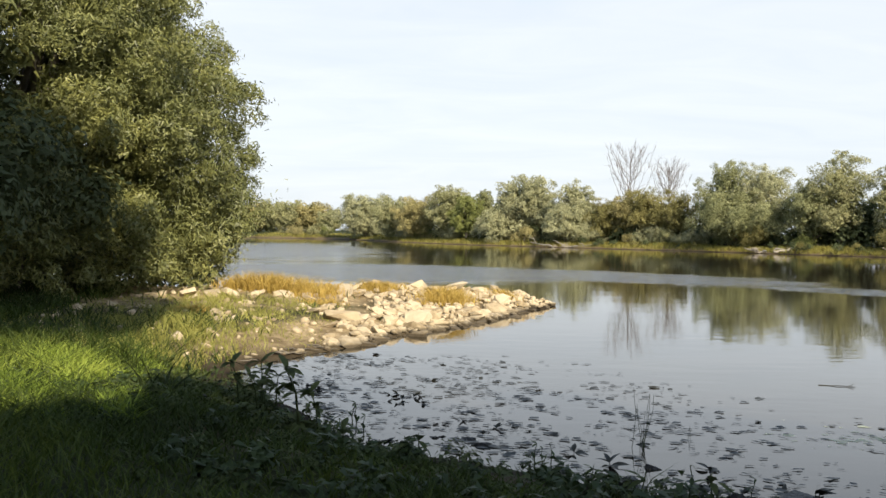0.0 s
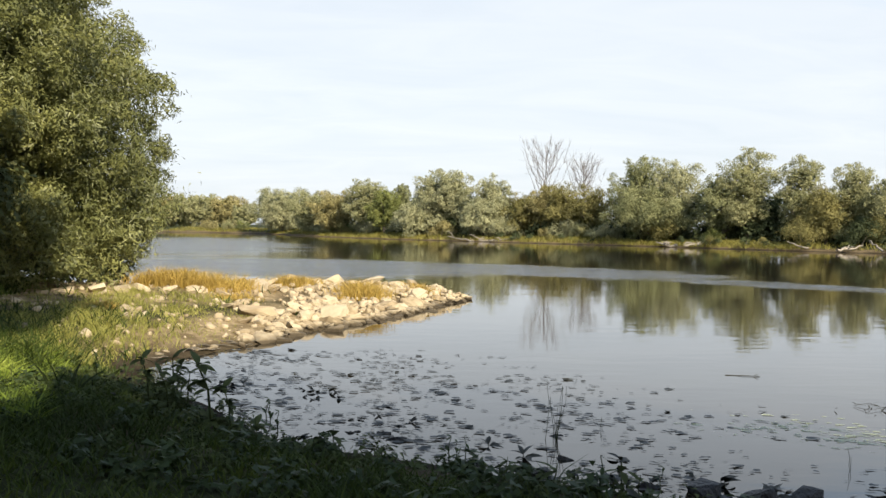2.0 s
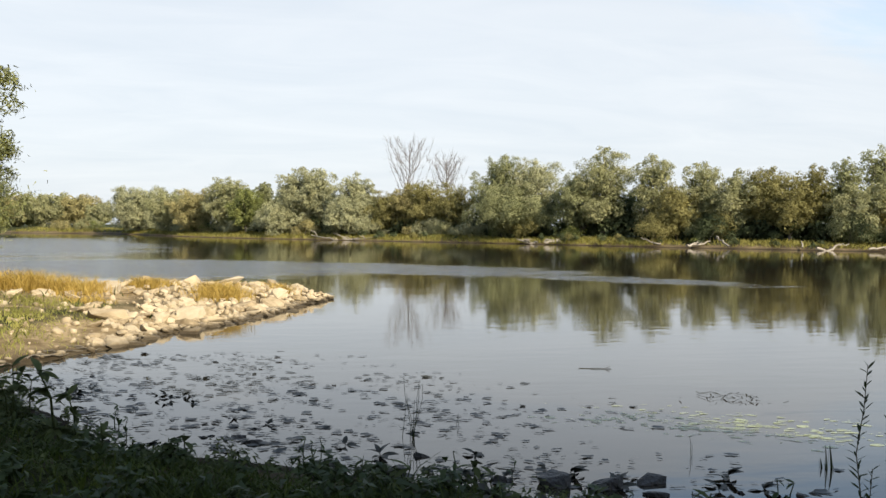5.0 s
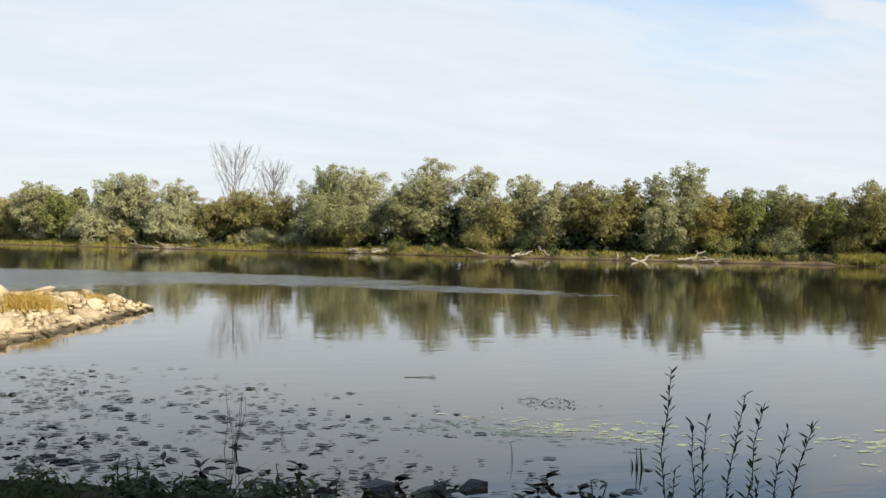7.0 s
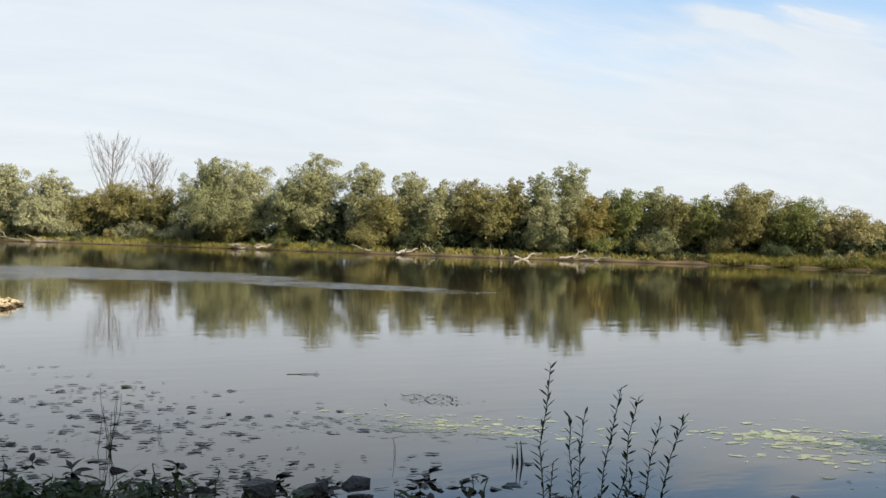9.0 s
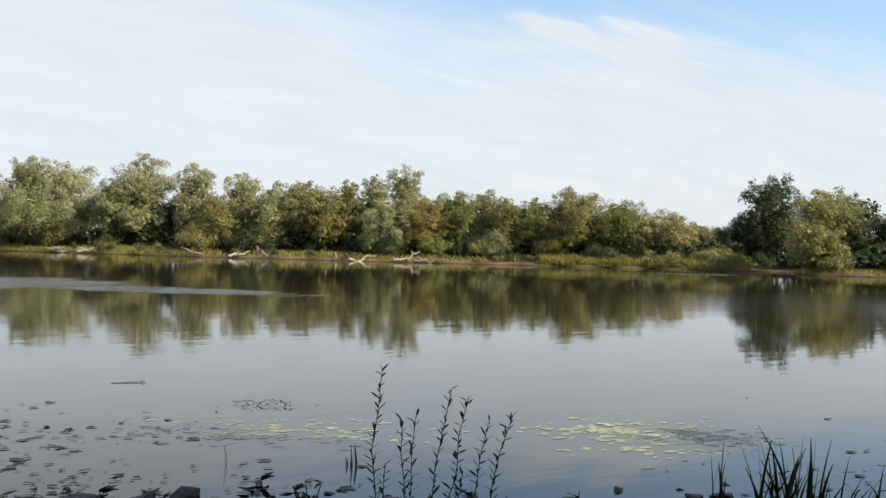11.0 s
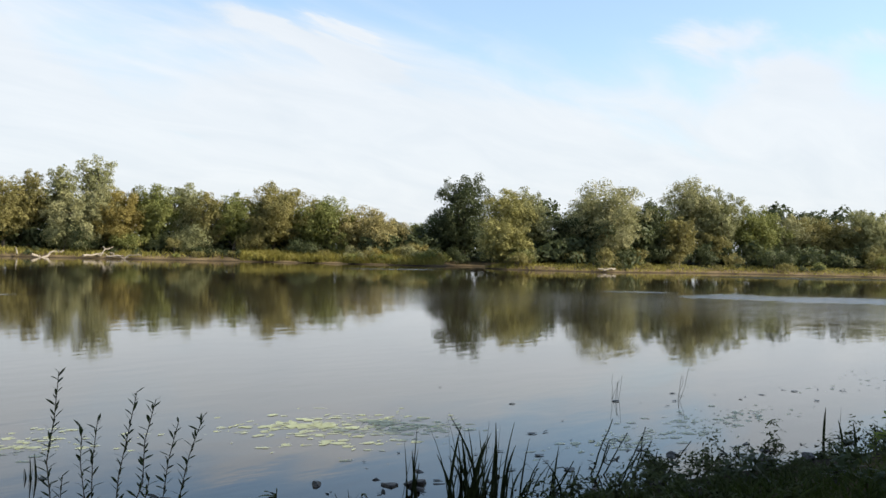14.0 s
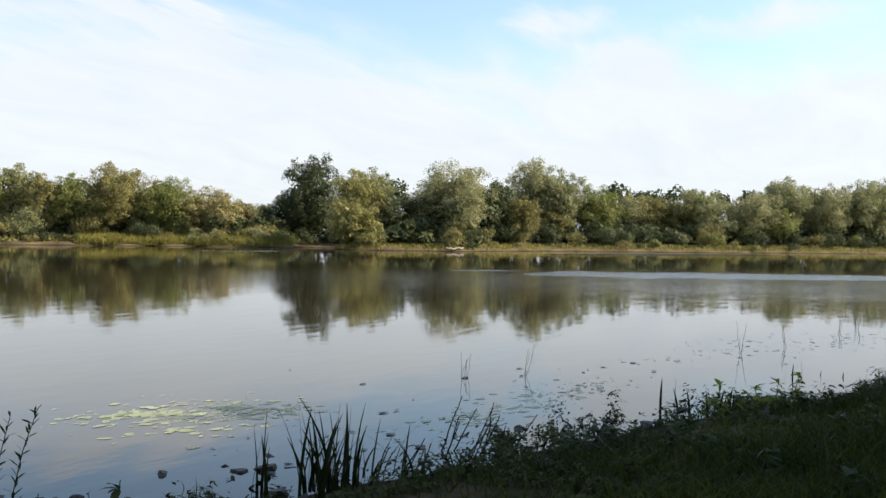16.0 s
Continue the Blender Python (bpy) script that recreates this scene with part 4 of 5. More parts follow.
def groyne():
    rng = np.random.default_rng(12)
    thing = tagged(new("stone_groyne"), "low groyne of tumbled pale limestone blocks", "groyne", kind="structure")
    shapes = [stone_mesh(900 + k, f) for k, f in enumerate((0.5, 0.65, 0.8, 0.5, 0.7, 0.85, 0.45, 0.6, 0.7, 0.5))]
    spots = [(-1.95, 19.3, 0.66), (-0.5, 20.3, 0.72), (-0.2, 21.0, 0.55), (-2.5, 19.8, 0.45), (0.9, 24.6, 0.46), (0.95, 25.9, 0.42), (0.3, 25.6, 0.6), (-0.6, 25.3, 0.6), (1.5, 26.2, 0.5), (-6.2, 21.3, 0.4), (-5.6, 21.6, 0.46), (-5.1, 21.8, 0.5), (-4.7, 22.0, 0.4), (-4.2, 22.2, 0.36), (-6.6, 21.1, 0.34), (-3.6, 22.4, 0.42), (-5.4, 21.2, 0.3), (-3.1, 22.6, 0.34)]
    tries = 0
    while len(spots) < 298 and tries < 40000:
        tries += 1
        x, y = rng.uniform(-6.5, 3.5), rng.uniform(16.5, 28.0)
        dn = float(lands(x, y)[0])
        dc = float(abs(signed(CREST, x, y, 1)))
        if not -0.25 < dn or y > 27.9:
            continue
        if any((x - a) ** 2 + (y - b) ** 2 < 0.16 for a, b, c in GOLD):
            continue
        edge = dn < (1.5 if y > 18 else 0.5) and x > -2.1
        crest = dc < 1.4 and x > -2.4
        face = x > -1.3 and y > 20 and rng.uniform() < 0.35
        stray = rng.uniform() < (0.035 if dc < 2.4 and x > -6.3 else 0.012 if x > -6 and y > 17.5 else 0)
        if not (edge or crest or face or stray):
            continue
        s = rng.choice((0.22, 0.3, 0.38, 0.5, 0.62), p=(0.28, 0.34, 0.24, 0.11, 0.03)) * (0.7 if stray and not face else 1.0)
        s *= 0.7 if x > 2.1 else 1.0
        if any(math.hypot(x - a, y - b) < 0.4 * (s + c) for a, b, c in spots):
            continue
        spots.append((x, y, s))
    for k, (x, y, s) in enumerate(spots):
        ob = new("stone", shapes[k % len(shapes)])
        ob.parent = thing
        z = max(float(ground_z(x, y)), -0.05)
        ob.matrix_basis = pose(x, y, z + s * 0.08, rng.uniform(-24, 24), rng.uniform(-24, 24), rng.uniform(0, 360)) @ Matrix.Diagonal((s * rng.uniform(0.95, 1.5), s, s * rng.uniform(0.52, 0.82), 1))
    # rubble between the blocks
    bits = []
    for k in range(5200):
        x, y = rng.uniform(-7.0, 3.4), rng.uniform(14.0, 27.8)
        dn = float(lands(x, y)[0])
        dc = float(abs(signed(CREST, x, y, 1)))
        chance = 0.85 if (x > -1.6 and dc < 3.4) or (x > -2.0 and dn < 1.4 and y > 16.5) else 0.32 if x > -4.2 else 0.2
        if dn < -0.1 or rng.uniform() > chance:
            continue
        me = shapes[k % len(shapes)]
        co = np.empty(len(me.vertices) * 3, np.float32)
        me.vertices.foreach_get("co", co)
        tri = np.array([(p.vertices[0], p.vertices[1], p.vertices[2]) for p in me.polygons])
        m = np.array(pose(0, 0, 0, rng.uniform(-30, 30), rng.uniform(-30, 30), rng.uniform(0, 360)))[:3, :3]
        s = rng.uniform(0.06, 0.24) if chance > 0.8 else 0.025 + 0.2 * rng.uniform() ** 3.5
        bits.append((co.reshape(-1, 3) @ m.T * s + np.array((x, y, max(float(ground_z(x, y)), -0.02) + 0.1 * s)), tri))
    tagged(part("rubble", mesh_of("rubble", *joined(bits), M["stone"]), thing), kind="stuff")
    return shapes


groyne()


def shore_wrack():
    """Dark sticks and wet stones washed up along the muddy edge of the groyne."""
    rng = np.random.default_rng(66)
    for k in range(26):
        u = rng.uniform()
        x, y = -2.75 + 1.9 * u + rng.normal(0, 0.12), 14.6 + 3.6 * u + rng.normal(0, 0.2)
        if float(lands(x, y)[0]) < 0.03:
            continue
        length = rng.uniform(0.12, 0.42)
        stick = new("washed_up_stick")
        stick.matrix_world = pose(x, y, float(ground_z(x, y)) + 0.012, 0, 0, rng.uniform(-30, 50))
        line = branch_line(rng, (-length / 2, 0, 0), (length / 2, 0, 0.01), 0.02, 0.05, 5)
        part("stem", mesh_of("stem", *tube(line, np.linspace(0.016, 0.007, 5) * rng.uniform(0.7, 1.5), 5), M["bark"], True), stick)
        tagged(stick, "dark wet stick lying on the muddy shore", "stick", "sticks on the mud")


shore_wrack()


def groyne_grass():
    rng = np.random.default_rng(61)
    cx, cy, tall = np.array(GOLD).T
    i = rng.integers(0, len(cx), 6200)
    x, y = cx[i] + rng.normal(0, 0.24, 6200), cy[i] + rng.normal(0, 0.24, 6200)
    v, f = blades(rng, x, y, 0.28 * tall[i], 0.015, 0.8)
    grass_object("dry_grass", v, f, "dry", "straw-yellow dry grass tufts on the groyne")


groyne_grass()


def apron_grass():
    """Thin trodden grass between the meadow and the stones."""
    rng = np.random.default_rng(63)
    x, y = rng.uniform(-8.0, -2.0, 40000), rng.uniform(12.8, 22.0, 40000)
    dn = lands(x, y)[0]
    heart = np.clip(1.25 - np.abs((x + 4.6 + 0.25 * (y - 16)) / 1.5), 0, 1) * np.clip((18.4 - y) / 1.2, 0, 1)
    keep = (dn > 0.3) & (rng.uniform(size=40000) < np.clip(heart * (0.45 + 0.7 * wave(x, y, 2.1)), np.where((x < -1.9) & (wave(x, y, 2.7) > -0.1), 0.34, 0.07), 1))
    x, y = x[keep], y[keep]
    v, f = blades(rng, x, y, 0.07 + 0.14 * np.clip(1.2 - np.abs((x + 4.4) / 1.6), 0, 1), 0.014, 1.0)
    grass_object("apron_grass", v, f, "apron", "thin yellow-green grass on trodden sandy earth")


apron_grass()


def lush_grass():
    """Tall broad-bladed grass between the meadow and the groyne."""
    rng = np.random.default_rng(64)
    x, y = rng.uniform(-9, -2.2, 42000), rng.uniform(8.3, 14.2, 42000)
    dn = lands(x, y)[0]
    # the brighter grass ends where the lit ground ends
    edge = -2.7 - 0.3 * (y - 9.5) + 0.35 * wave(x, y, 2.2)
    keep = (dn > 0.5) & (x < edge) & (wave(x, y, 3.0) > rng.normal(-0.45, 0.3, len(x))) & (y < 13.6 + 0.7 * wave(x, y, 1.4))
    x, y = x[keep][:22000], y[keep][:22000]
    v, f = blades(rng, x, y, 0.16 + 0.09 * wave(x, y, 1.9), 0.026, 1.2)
    grass_object("lush_grass", v, f, "lush", "lush broad-bladed grass beside the groyne, coloured bright for sun")


lush_grass()


def near_grass():
    rng = np.random.default_rng(62)
    x, y = rng.uniform(-13, 20, 800000), rng.uniform(-1.5, 24, 800000)
    dn = lands(x, y)[0]
    d = np.hypot(x, y)
    keep = (dn > np.where(x > 6, 0.6, 0.25)) & (d > 1.6) & (rng.uniform(size=len(x)) < np.clip(9.0 / d, 0.2, 1) ** 1.4 * np.clip((dn - np.where((x > 0) & (x < 5.0), 0.7, 0.1)) / 1.2, 0.02, 1) * np.clip(0.8 + 0.6 * wave(x, y, 1.3), 0.1, 1))
    groyne_side = (y > 14.5 + 0.7 * wave(x, y, 2)) & (x > -7)
    keep &= ~groyne_side | (rng.uniform(size=len(x)) < np.where((x < -3.6) & (y < 18), 0.2, 0.015))
    keep &= (np.abs(np.arctan2(x, y) - 0.57) < 1.15)
    x, y = x[keep][:56000], y[keep][:56000]
    tall = 0.09 + 0.1 * np.clip(wave(x, y, 0.8) + 0.4, 0, 1) + 0.14 * np.clip((x + 1) / -4, 0, 1) * np.clip(y / 9, 0, 1)
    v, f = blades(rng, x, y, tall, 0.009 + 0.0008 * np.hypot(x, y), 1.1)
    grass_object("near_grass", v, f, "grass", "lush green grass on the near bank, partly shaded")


near_grass()

# ---- plants at the near waterline ----


def ovate(length, width, curl=0.25, n=5):
    """A bent, pointed leaf that grows along +x."""
    t = np.linspace(0, 1, n)
    w = width * 0.5 * np.sin(np.pi * np.clip(t, 0.02, 0.985)) ** 0.7
    z = -curl * length * t ** 2
    mid = np.stack([t * length, 0 * t, z], 1)
    up = np.stack([t * length, w, z + 0.18 * w], 1)
    dn = np.stack([t * length, -w, z + 0.18 * w], 1)
    v = np.concatenate([up, mid, dn])
    i = np.arange(n - 1)
    f = np.concatenate([np.stack([i, i + 1, n + i + 1, n + i], 1), np.stack([n + i, n + i + 1, 2 * n + i + 1, 2 * n + i], 1)])
    return v, f


def weed_plant(seed, mat, tall, leaf, count, label):
    """A broad-leaved herb: a stem with leaves all round it."""
    rng = np.random.default_rng(seed)
    thing = new("weed_plant")
    line = branch_line(rng, (0, 0, -0.05), (rng.uniform(-0.1, 0.1), rng.uniform(-0.1, 0.1), tall), 0, 0.04, 6)
    part("stem", mesh_of("stem", *tube(line, np.linspace(0.008, 0.003, 6), 5), M[mat], True), thing)
    me = mesh_of("leaf", *ovate(leaf, leaf * 0.42, 0.4), M[mat], True)
    for k in range(count):
        i = int(rng.integers(1, 6))
        ob = part("leaf", me, thing)
        ob.matrix_basis = pose(*line[i], rng.uniform(-25, 25), rng.uniform(-55, 20), rng.uniform(0, 360)) @ Matrix.Scale(rng.uniform(0.6, 1.3), 4)
    return tagged(thing, label, "plant", "weeds along the near waterline")


def shore_points(rng, n, lo, hi, d_lo, d_hi):
    line = NEAR[lo:hi + 1]
    seg = np.linalg.norm(np.diff(line, axis=0), axis=1)
    cum = np.concatenate([[0], np.cumsum(seg)])
    u = rng.uniform(0, cum[-1], n)
    i = np.clip(np.searchsorted(cum, u) - 1, 0, len(seg) - 1)
    f = ((u - cum[i]) / seg[i])[:, None]
    p = line[i] * (1 - f) + line[i + 1] * f
    d = unit(line[i + 1] - line[i])
    inland = np.stack([d[:, 1], -d[:, 0]], 1)
    return p + inland * rng.uniform(d_lo, d_hi, (n, 1))


LUSH = [(10.8, 1.6), (10.9, 1.45), (11.06, 1.25), (10.7, 1.75), (11.2, 1.3), (10.95, 1.65), (11.3, 1.15), (10.85, 1.3), (12.2, 1.05), (12.4, 1.0)]


def shore_weeds():
    rng = np.random.default_rng(71)
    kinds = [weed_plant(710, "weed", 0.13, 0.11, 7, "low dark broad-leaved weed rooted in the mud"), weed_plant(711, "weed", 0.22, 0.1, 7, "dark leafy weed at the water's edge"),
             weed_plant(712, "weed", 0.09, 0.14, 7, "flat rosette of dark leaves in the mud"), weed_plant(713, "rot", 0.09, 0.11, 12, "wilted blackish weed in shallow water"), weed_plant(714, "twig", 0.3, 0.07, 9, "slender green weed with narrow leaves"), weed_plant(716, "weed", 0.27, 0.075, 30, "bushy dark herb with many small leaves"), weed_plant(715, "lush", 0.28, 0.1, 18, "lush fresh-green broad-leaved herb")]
    spots = np.concatenate([shore_points(rng, 70, 13, 22, -0.15, 1.1), shore_points(rng, 55, 22, 28, -0.2, 1.5), shore_points(rng, 30, 14, 20, 0.0, 1.2), shore_points(rng, 35, 24, 29, 0.1, 2.2), shore_points(rng, 50, 22, 26, -1.0, -0.2), shore_points(rng, 38, 17, 23, -1.0, 0.0), [(-0.45, 11.6), (-0.6, 11.4), (-1.5, 12.1), (-0.2, 11.3), (-1.35, 12.3), (0.6, 9.9), (-2.1, 11.4), (-2.3, 11.2), (-1.67, 12.2), (-1.5, 12.2), (-0.6, 11.9), (-0.5, 11.95), (-0.3, 11.7), (-0.25, 11.75), (-0.5, 11.25), (-0.4, 11.2), (0.24, 10.3), (-1.16, 10.0), (-0.78, 13.1), (6.5, 5.0), (6.7, 4.85), (6.6, 4.7), (6.3, 5.1), (6.8, 4.55), (8.7, 3.6), (8.5, 3.75), (8.9, 3.45), (9.2, 3.35), (2.73, 7.64), (2.9, 7.4), (3.2, 7.3), (4.1, 7.1)]])
    used = [False] * len(kinds)
    lush = LUSH
    tall = [(-1.9, 9.95), (-1.8, 10.05), (-1.75, 9.85), (-2.0, 10.1), (-1.68, 10.0), (-1.2, 9.15), (-1.05, 9.05)]
    for x, y in [*spots, *lush, *tall]:
        k = int(rng.integers(0, len(kinds) - 2)) if (x, y) not in lush else len(kinds) - 1
        if float(lands(x, y)[0]) < -0.25:
            k = 3
        grown = 1.9 if (x, y) in tall else 0.65 if x > 5.5 and (x, y) not in lush else 1.0
        if grown > 1:
            k = len(kinds) - 2
        m = pose(x, y, max(float(ground_z(x, y)), -0.08), 0, 0, rng.uniform(0, 360)) @ Matrix.Scale(grown * rng.uniform(0.7, 1.25), 4)
        if used[k]:
            ob = copy_thing(kinds[k], pose(0, 0, 0))
            ob.matrix_basis = m
        else:
            kinds[k].matrix_basis = m
            used[k] = True


shore_weeds()


def bank_herbs():
    """Low tangled herbs that cover the near bank down to the water."""
    rng = np.random.default_rng(73)
    heads = np.concatenate([shore_points(rng, 300, 13, 22, 0.25, 1.7), shore_points(rng, 90, 13, 22, -0.15, 0.4), shore_points(rng, 520, 22, 29, -0.1, 3.4), shore_points(rng, 300, 22, 27, -0.3, 0.9), shore_points(rng, 80, 23, 26, -0.75, 0.1), shore_points(rng, 90, 14, 17, 0.4, 3.0)])
    dn = lands(heads[:, 0], heads[:, 1])[0]
    heads = heads[(dn > np.where(heads[:, 0] > 7, -0.75, -0.15)) & ((dn > 0.55) | (wave(heads[:, 0], heads[:, 1], 3.7) > 0.1))]
    n = 46
    tall = 0.06 + 0.2 * rng.uniform(size=len(heads)) ** 2 * np.where(heads[:, 0] > 7, 1.5, 0.8)
    wide = rng.uniform(0.06, 0.2, len(heads))
    i = np.repeat(np.arange(len(heads)), n)
    d = unit(rng.normal(size=(len(i), 3)) + np.array((0, 0, 0.6)))
    d[:, 2] = np.abs(d[:, 2])
    f = rng.uniform(0.3, 1, (len(i), 1)) ** 0.6
    z = np.maximum(ground_z(heads[:, 0], heads[:, 1]), 0)[i]
    c = np.stack([heads[i, 0], heads[i, 1], z], 1) + d * f * np.stack([wide[i], wide[i], tall[i]], 1)
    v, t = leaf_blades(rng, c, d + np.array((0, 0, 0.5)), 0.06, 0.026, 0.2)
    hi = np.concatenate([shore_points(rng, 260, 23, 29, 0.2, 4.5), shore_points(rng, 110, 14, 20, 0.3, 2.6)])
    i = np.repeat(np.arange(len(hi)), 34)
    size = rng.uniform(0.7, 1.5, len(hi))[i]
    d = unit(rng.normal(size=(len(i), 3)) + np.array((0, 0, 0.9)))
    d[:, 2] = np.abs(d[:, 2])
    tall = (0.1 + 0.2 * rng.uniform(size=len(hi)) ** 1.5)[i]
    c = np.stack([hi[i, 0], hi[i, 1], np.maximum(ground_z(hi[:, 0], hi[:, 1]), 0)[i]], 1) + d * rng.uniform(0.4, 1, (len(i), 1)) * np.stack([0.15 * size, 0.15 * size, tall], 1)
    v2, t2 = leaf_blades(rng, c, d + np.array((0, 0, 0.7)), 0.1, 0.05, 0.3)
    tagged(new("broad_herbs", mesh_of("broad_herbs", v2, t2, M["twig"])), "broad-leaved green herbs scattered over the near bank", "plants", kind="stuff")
    tagged(new("bank_herbs", mesh_of("bank_herbs", v, t, M["weed"])), "tangle of low green herbs on the near bank, darkened for shade", "plants", kind="stuff")


bank_herbs()


def willow_shoots():
    """Young upright willow shoots close to the viewer."""
    rng = np.random.default_rng(81)
    me = mesh_of("leaf", *ovate(0.044, 0.0102, 0.1, 4), M["twig"], True)
    tips = ((2.27, 2.86, 1.55), (2.33, 2.81, 1.36), (2.37, 2.78, 1.38), (2.47, 2.70, 1.48), (2.52, 2.66, 1.45), (2.58, 2.61, 1.37), (2.64, 2.55, 1.39), (2.28, 2.84, 1.2), (2.5, 2.66, 1.18))
    feet = ((2.18, 2.83), (2.26, 2.75), (2.26, 2.74), (2.29, 2.75), (2.31, 2.73), (2.33, 2.71), (2.38, 2.67), (2.2, 2.82), (2.4, 2.7))
    for (tx, ty, tz), (bx, by) in zip(tips, feet):
        thing = new("willow_shoot")
        z = float(ground_z(bx, by))
        thing.location = (bx, by, z)
        line = branch_line(rng, (0, 0, -0.03), (tx - bx, ty - by, tz - z), 0, 0.012, 9)
        part("stem", mesh_of("stem", *tube(line, np.linspace(0.004, 0.0014, 9), 5), M["bark"], True), thing)
        count = int(92 * (tz - z))
        for k in range(count):
            u = (k + 0.5) / count * 0.97 + 0.03
            q = u * 8
            i = min(int(q), 7)
            p = line[i] * (1 - q + i) + line[i + 1] * (q - i)
            ob = part("leaf", me, thing)
            ob.matrix_basis = pose(*p, rng.uniform(-40, 40), rng.uniform(-60, -25), 137.5 * k + rng.uniform(-25, 25)) @ Matrix.Scale(rng.uniform(0.75, 1.25) * (1.1 - 0.3 * u), 4)
        tagged(thing, "young willow shoot with narrow dark leaves", "plant", "willow shoots")


willow_shoots()


def blade_mesh(rng, height, width, lean, mat):
    t = np.linspace(0, 1, 6)
    a = rng.uniform(0, 2 * np.pi)
    bx, by = math.cos(a) * lean * height * t ** 1.8, math.sin(a) * lean * height * t ** 1.8
    w = width * 0.5 * np.clip(1.15 - t ** 2.2, 0.05, 1)
    c = rng.uniform(0, np.pi)
    z = height * t * (1 - 0.25 * lean * t)
    one = np.stack([bx - w * math.cos(c), by - w * math.sin(c), z], 1)
    mid = np.stack([bx + 0.25 * w * math.sin(c), by - 0.25 * w * math.cos(c), z], 1)
    two = np.stack([bx + w * math.cos(c), by + w * math.sin(c), z], 1)
    v = np.concatenate([one, mid, two])
    i = np.arange(5)
    f = np.concatenate([np.stack([i, i + 1, 6 + i + 1, 6 + i], 1), np.stack([6 + i, 6 + i + 1, 12 + i + 1, 12 + i], 1)])
    return mesh_of("blade", v, f, M[mat], True)


def cattails(seed, x, y, count, tall, spread, label, lean=0.3, width=0.018):
    rng = np.random.default_rng(seed)
    thing = new("cattail_clump")
    thing.location = (x, y, max(float(ground_z(x, y)), -0.1))
    for k in range(count):
        ob = part("blade", blade_mesh(rng, tall * rng.uniform(0.45, 1.1), width, rng.uniform(0.05, lean * 2), "reed"), thing)
        ob.location = (rng.normal(0, spread), rng.normal(0, spread), 0)
    tagged(thing, label, "plant", "cattails on the near bank")


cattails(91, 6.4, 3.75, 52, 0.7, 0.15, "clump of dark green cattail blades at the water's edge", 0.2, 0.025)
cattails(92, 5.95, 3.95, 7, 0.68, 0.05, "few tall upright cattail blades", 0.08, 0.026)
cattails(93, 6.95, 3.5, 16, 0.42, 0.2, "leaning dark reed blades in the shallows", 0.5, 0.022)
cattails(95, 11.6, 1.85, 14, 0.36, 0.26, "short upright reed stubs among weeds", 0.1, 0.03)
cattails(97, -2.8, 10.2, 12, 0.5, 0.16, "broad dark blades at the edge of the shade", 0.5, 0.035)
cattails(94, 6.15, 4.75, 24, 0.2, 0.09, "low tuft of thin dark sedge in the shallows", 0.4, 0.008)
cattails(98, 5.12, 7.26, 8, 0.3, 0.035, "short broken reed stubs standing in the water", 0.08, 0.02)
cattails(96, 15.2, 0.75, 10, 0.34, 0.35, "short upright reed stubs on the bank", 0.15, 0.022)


def leaning_reeds(seed, x, y, count, tall, spread, label):
    """Dead dark reed stems that all lean one way; some have broken, hanging tops."""
    rng = np.random.default_rng(seed)
    thing = new("reed_clump")
    thing.location = (x, y, max(float(ground_z(x, y)), -0.1))
    for k in range(count):
        h = tall * rng.uniform(0.5, 1.05)
        lean = rng.uniform(0.15, 0.75) * h
        side = np.array((0.42, -0.85, 0)) * lean + rng.normal(0, 0.04, 3)
        foot = np.array((rng.normal(0, spread) * 0.5, -rng.normal(0, spread), -0.05))
        top = foot + side + np.array((0, 0, h))
        line = branch_line(rng, foot, top, -0.03, 0.012, 7)
        if k % 5 == 0:  # a broken top
            line = np.concatenate([line, [top + np.array((0.03, -0.05, 0.012)), top + np.array((0.05, -0.1, -0.03))]])
        stem = part("stem", mesh_of("stem", *tube(line, np.linspace(0.0095, 0.004, len(line)), 5), M["reed"], True), thing)
        for q in range(2):
            leaf = part("leaf", mesh_of("leaf", *ovate(rng.uniform(0.05, 0.12), 0.014, 0.5, 4), M["reed"], True), stem)
            leaf.matrix_basis = pose(*line[int(rng.integers(2, 6))], 0, rng.uniform(-50, 10), rng.uniform(0, 360))
    tagged(thing, label, "plant", "cattails on the near bank")


leaning_reeds(921, 8.25, 3.35, 15, 0.62, 0.22, "leaning dead dark reeds with broken tops")
leaning_reeds(922, 7.35, 3.6, 10, 0.36, 0.22, "short leaning dead reeds in the shallows")


def water_reed(seed, x, y, tall, count, label):
    """A few thin stems that stand in the water."""
    rng = np.random.default_rng(seed)
    thing = new("water_reed")
    thing.location = (x, y, 0)
    for k in range(count):
        a = rng.uniform(0, 2 * np.pi)
        h = tall * rng.uniform(0.45, 1.0) if k else tall
        b = (math.cos(a) * 0.3 * h * rng.uniform(0.2, 1), math.sin(a) * 0.3 * h * rng.uniform(0.2, 1), h)
        s = (rng.normal(0, 0.04), rng.normal(0, 0.04), -0.2)
        part("stem", mesh_of("stem", *tube(branch_line(rng, s, b, 0, 0.02, 6), np.linspace(0.0036, 0.0018, 6), 4), M["reed"], True), thing)
    tagged(thing, label, "plant", "reeds standing in the water")


